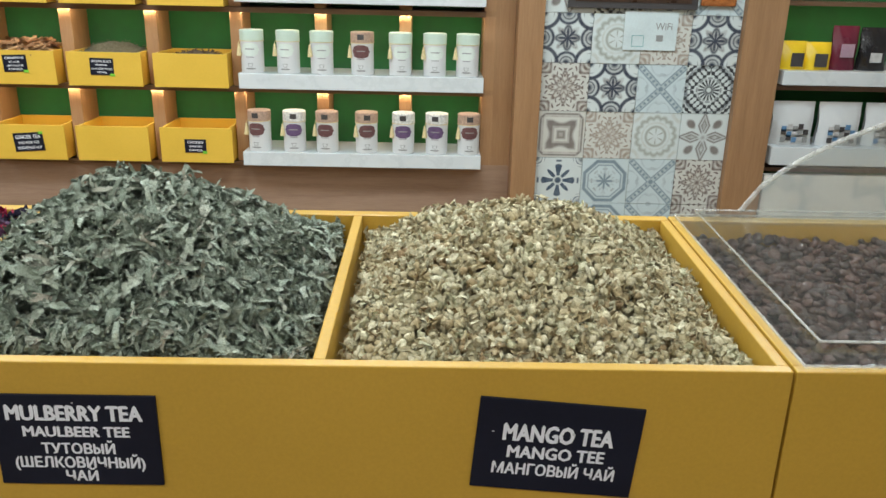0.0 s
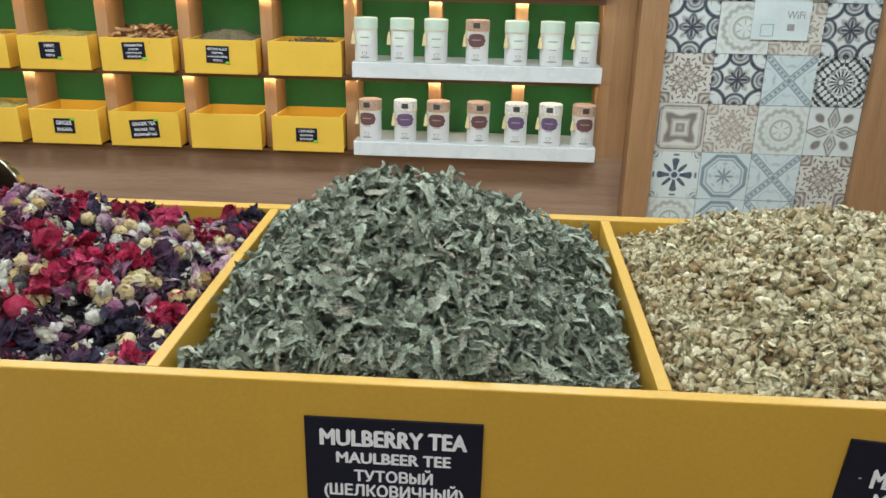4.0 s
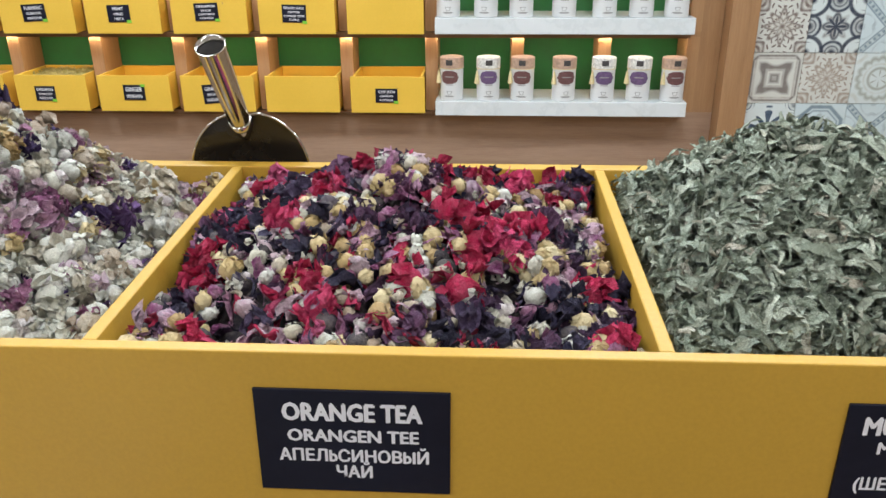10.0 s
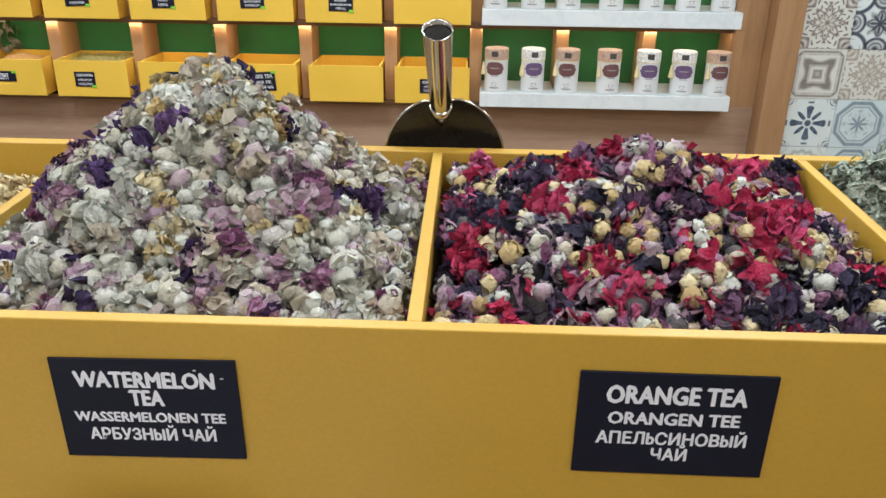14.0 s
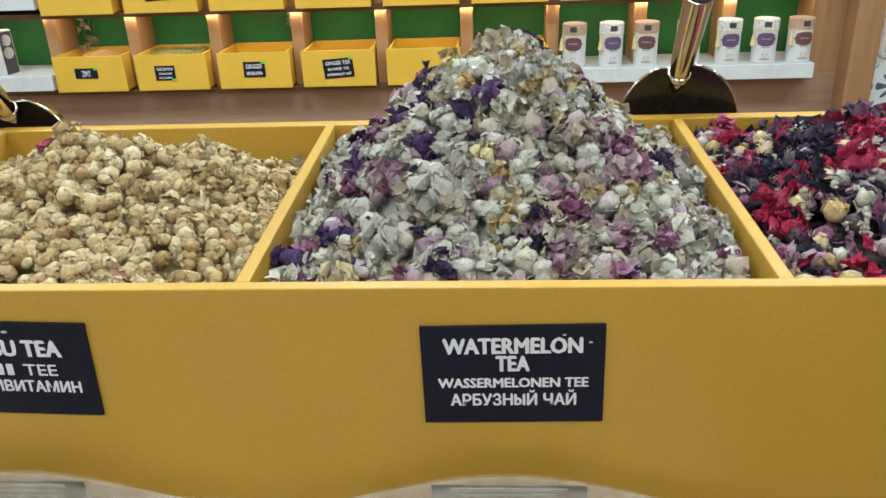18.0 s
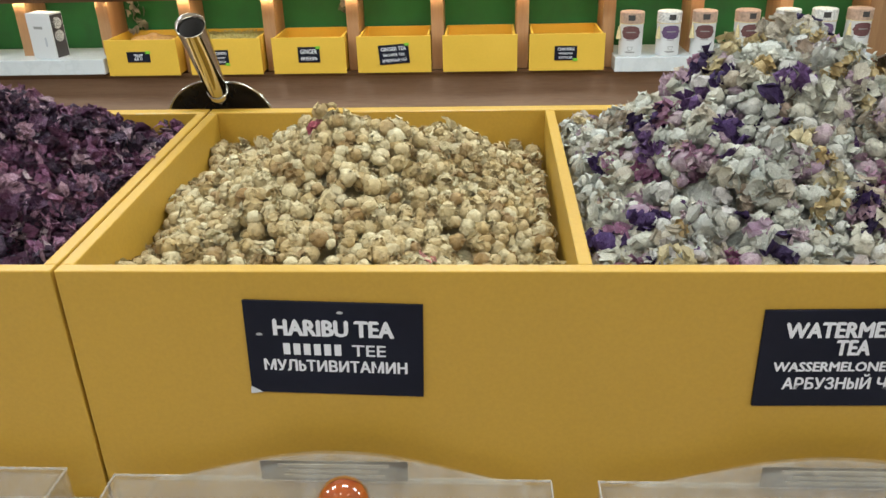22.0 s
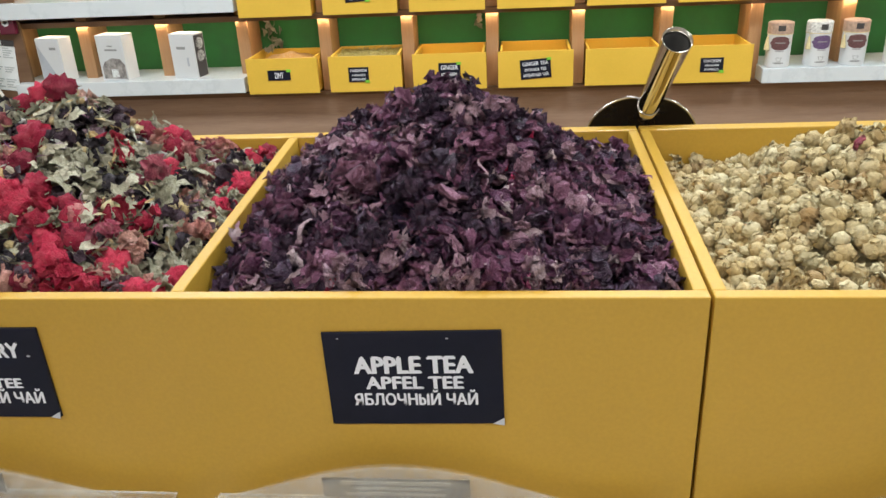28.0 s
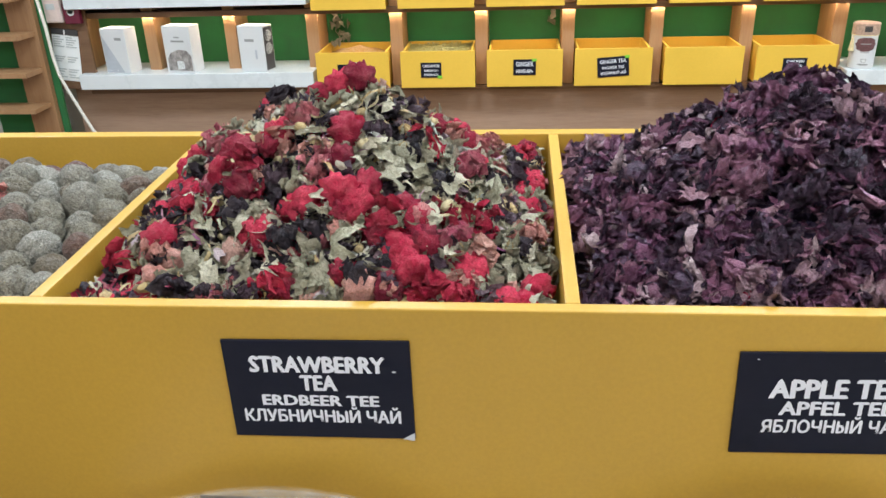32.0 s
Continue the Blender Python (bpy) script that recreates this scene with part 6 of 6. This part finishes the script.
PALE, COOL, WARM = (0.66, 0.715, 0.70), (0.60, 0.69, 0.70), (0.64, 0.64, 0.585)
NAVY, TAUPE, BLUE, BLACK, SAND = (0.03, 0.04, 0.065), (0.19, 0.165, 0.15), (0.19, 0.25, 0.29), (0.014, 0.016, 0.02), (0.42, 0.36, 0.30)
TILES = {
    "A": tile_material("tile_scroll", scrolls, PALE, NAVY, TAUPE), "B": tile_material("tile_medallion", medallion, PALE, (0.36, 0.38, 0.33), (0.50, 0.50, 0.43)),
    "C": tile_material("tile_burst", burst, PALE, BLACK, NAVY), "D": tile_material("tile_frame", square_frame, WARM, TAUPE, (0.30, 0.25, 0.21)),
    "E": tile_material("tile_bands", bands, COOL, BLUE, (0.34, 0.40, 0.42)), "F": tile_material("tile_octagon", octagon, COOL, BLUE, (0.30, 0.33, 0.33)),
    "G": tile_material("tile_cross", cross, PALE, TAUPE, (0.26, 0.24, 0.22)), "H": tile_material("tile_star", star, PALE, (0.045, 0.075, 0.12), (0.06, 0.07, 0.09)),
    "I": tile_material("tile_rosette", rosette, WARM, (0.17, 0.13, 0.115), SAND), "J": tile_material("tile_rosette_light", rosette, WARM, (0.33, 0.27, 0.22), SAND),
}
PLAN = ["JEHB", "BFEI", "HFEI", "DJBG", "IAEC", "ABJA", "GCHE", "DIAF"]
GROUT = surface("grout", (0.50, 0.51, 0.49), 0.9)
panel = thing("tiled_panel", (1.06, TILE_Y, 0), "panel of patterned blue, black and beige cement tiles", "tiled wall", kind="structure")
part("grout", box(0.59, 1.505, TILE_Y + 0.004, TILE_Y + 0.05, 0.0, 1.9), GROUT, panel)
tile_mesh = {}
for row, line in enumerate(PLAN):
    for col, key in enumerate(line):
        if key not in tile_mesh:
            bm = box(-TILE_W / 2 + 0.001, TILE_W / 2 - 0.001, -0.004, 0.004, -TILE_H / 2 + 0.001, TILE_H / 2 - 0.001, 0.0012)
            tile_mesh[key] = bpy.data.meshes.new("tile")
            bm.to_mesh(tile_mesh[key])
            bm.free()
            tile_mesh[key].materials.append(TILES[key])
        tile = new("tile", tile_mesh[key])
        tile.parent = panel
        tile.location = Vector((TILE_X + TILE_W * (col + 0.5), TILE_Y + 0.0005, TILE_Z + TILE_H * (row + 0.5))) - panel.location
frame_l = part("frame_board", box(0.484, 0.5995, 3.66, WALL_Y, 0, 1.9, 0.002), WOOD_FRAME)
tagged(frame_l, "upright brown wood board beside the tiled panel", "board", "tile frame boards")
frame_r = part("frame_board", box(1.487, 1.668, 3.66, WALL_Y + 0.02, 0, 1.9, 0.002), WOOD_FRAME)
tagged(frame_r, "upright brown wood board beside the tiled panel", "board", "tile frame boards")

note = thing("wifi_card", (1.07, 3.69, 1.28), "pale printed card with the word WiFi on the tiles", "sign")
part("card", box(0.958, 1.196, 3.688, 3.6935, 1.195, 1.365, 0.001), surface("card_pale_blue", (0.62, 0.70, 0.70), 0.35), note)
text_line("lettering", "WiFi", PRINT_GREY, (1.135, 3.6872, 1.285), 0.075, 0.03, note)
part("print_block", box(1.105, 1.135, 3.6868, 3.6878, 1.235, 1.262), PRINT_GREY, note)
bm = bmesh.new()
for b in ((0.995, 1.05, 1.21, 1.213), (0.995, 1.05, 1.257, 1.26), (0.995, 0.998, 1.213, 1.257), (1.047, 1.05, 1.213, 1.257)):
    box(b[0], b[1], 3.6868, 3.6878, b[2], b[3], bm=bm)
part("print_frame", bm, surface("print_teal", (0.2, 0.42, 0.42), 0.5), note)
picture = thing("picture_frame", (0.98, 3.68, 1.37), "dark framed picture hanging on the tiles", "picture")
part("frame", box(0.70, 1.27, 3.672, 3.6945, 1.372, 1.75, 0.002), PRINT_DARK, picture)
part("print", box(0.73, 1.24, 3.669, 3.6715, 1.40, 1.72), surface("picture_brown", (0.05, 0.025, 0.015), 0.3, vary=0.6, scale=20), picture)
plate = thing("copper_plate", (1.36, 3.68, 1.4), "orange-brown decorated plaque above the tiles", "plaque")
part("plaque", box(1.285, 1.44, 3.672, 3.6945, 1.39, 1.7, 0.01), surface("plaque_orange", (0.36, 0.12, 0.03), 0.3, vary=0.6, scale=35), plate)

# ---- east shelf unit ----
east = thing("east_shelf", (2.2, WOOD_Y, 0), "green-backed shelf unit with white slabs beside the tiles", "shelf unit")
part("back_board", box(1.68, 2.85, WALL_Y, WALL_Y + 0.02, 0.0, 1.9), GREEN, east, "green felt back board")
for z in (0.66, 1.045, 1.42):
    part("shelf_board", box(1.682, 2.85, WOOD_Y - 0.02, WALL_Y - 0.001, z - 0.02, z), WOOD_DARK, east)
part("post", box(2.33, 2.40, WOOD_Y, WALL_Y - 0.001, 0.662, 1.9), WOOD_POST, east)
part("lower_panel", box(1.682, 2.85, WOOD_Y - 0.085, WOOD_Y - 0.05, 0, 0.638), MARBLE_WARM, east, "white marble-look lower panel")
area_lamp("strip_light", pose(2.27, WOOD_Y - 0.012, 1.39, 25), 1.1, 0.008, STRIP_WATTS, STRIP_COLOUR)
for z0, z1 in ((0.69, 0.775), (1.058, 1.122)):
    shelf_slab(1.69, 2.84, z0, z1, 3.655, WALL_Y - 0.003)


def pouch(x, y, z, w, d, h, mat, label, prints, category="pouch", slump=0.5):
    """A filled foil pouch: flat sealed top, bulging belly."""
    ob = thing("coffee_pouch", (x, y, z), label, category, "packs on the east shelf")
    bm = bmesh.new()
    nu, nv = 12, 10
    for s in (-1, 1):
        grid = []
        for j in range(nv + 1):
            t = j / nv
            deep = d / 2 * (1 - t ** 2.2 * 0.93) * (0.85 + 0.15 * math.sin(3 * t))
            grid.append([bm.verts.new((x + (u / nu - 0.5) * w * (1 - 0.04 * math.sin(math.pi * t)), y + s * deep * (0.25 + 0.75 * math.sin(math.pi * u / nu) ** 0.5) + 0.003 * math.sin(9 * t + u), z + h * t)) for u in range(nu + 1)])
        for a, b in zip(grid, grid[1:]):
            for u in range(nu):
                bm.faces.new((a[u], a[u + 1], b[u + 1], b[u]) if s < 0 else (a[u + 1], a[u], b[u], b[u + 1]))
    bmesh.ops.remove_doubles(bm, verts=bm.verts, dist=0.0005)
    part("bag", bm, mat, ob, smooth=True)
    for name, pmat, u0, u1, v0, v1 in prints:
        yy = y - d / 2 - 0.004
        part(name, box(x + u0 * w, x + u1 * w, yy, yy + 0.004, z + v0 * h, z + v1 * h), pmat, ob)


pouch(1.745, 3.74, 1.1225, 0.13, 0.09, 0.125, PACK_YELLOW, "small yellow coffee pack with a dark label", [("label", PRINT_DARK, -0.12, 0.3, 0.12, 0.6)], slump=0.2)
pouch(1.862, 3.74, 1.1225, 0.125, 0.09, 0.122, PACK_YELLOW, "small yellow coffee pack with a dark label", [("label", PRINT_DARK, -0.2, 0.25, 0.12, 0.6)])
pouch(1.985, 3.75, 1.1225, 0.12, 0.08, 0.195, FOIL_MAROON, "maroon foil coffee pouch on the white shelf", [("label", PETAL_PINK, -0.25, 0.25, 0.3, 0.6)])
pouch(2.12, 3.75, 1.1225, 0.13, 0.08, 0.19, FOIL_BLACK, "black foil coffee pouch with a pale round mark", [("mark", PACK_GREY, -0.2, 0.2, 0.2, 0.42)])
pouch(2.25, 3.75, 1.1225, 0.11, 0.07, 0.17, PACK_GREY, "grey foil coffee pouch on the white shelf", [])
for k, x in enumerate((1.80, 2.02, 2.24)):
    pouch(x, 3.745, 0.7755, 0.2, 0.1, 0.2, CARD_WHITE, "white stand-up pouch printed with small dark squares", [("print_block", (PRINT_GREY, PRINT_DARK, PACK_BLUE, PACK_GREY)[(i + k) % 4], -0.32 + 0.13 * (i % 5), -0.21 + 0.13 * (i % 5), 0.08 + 0.13 * (i // 5) + 0.05 * (i % 2), 0.2 + 0.13 * (i // 5) + 0.05 * (i % 2)) for i in range(14)])
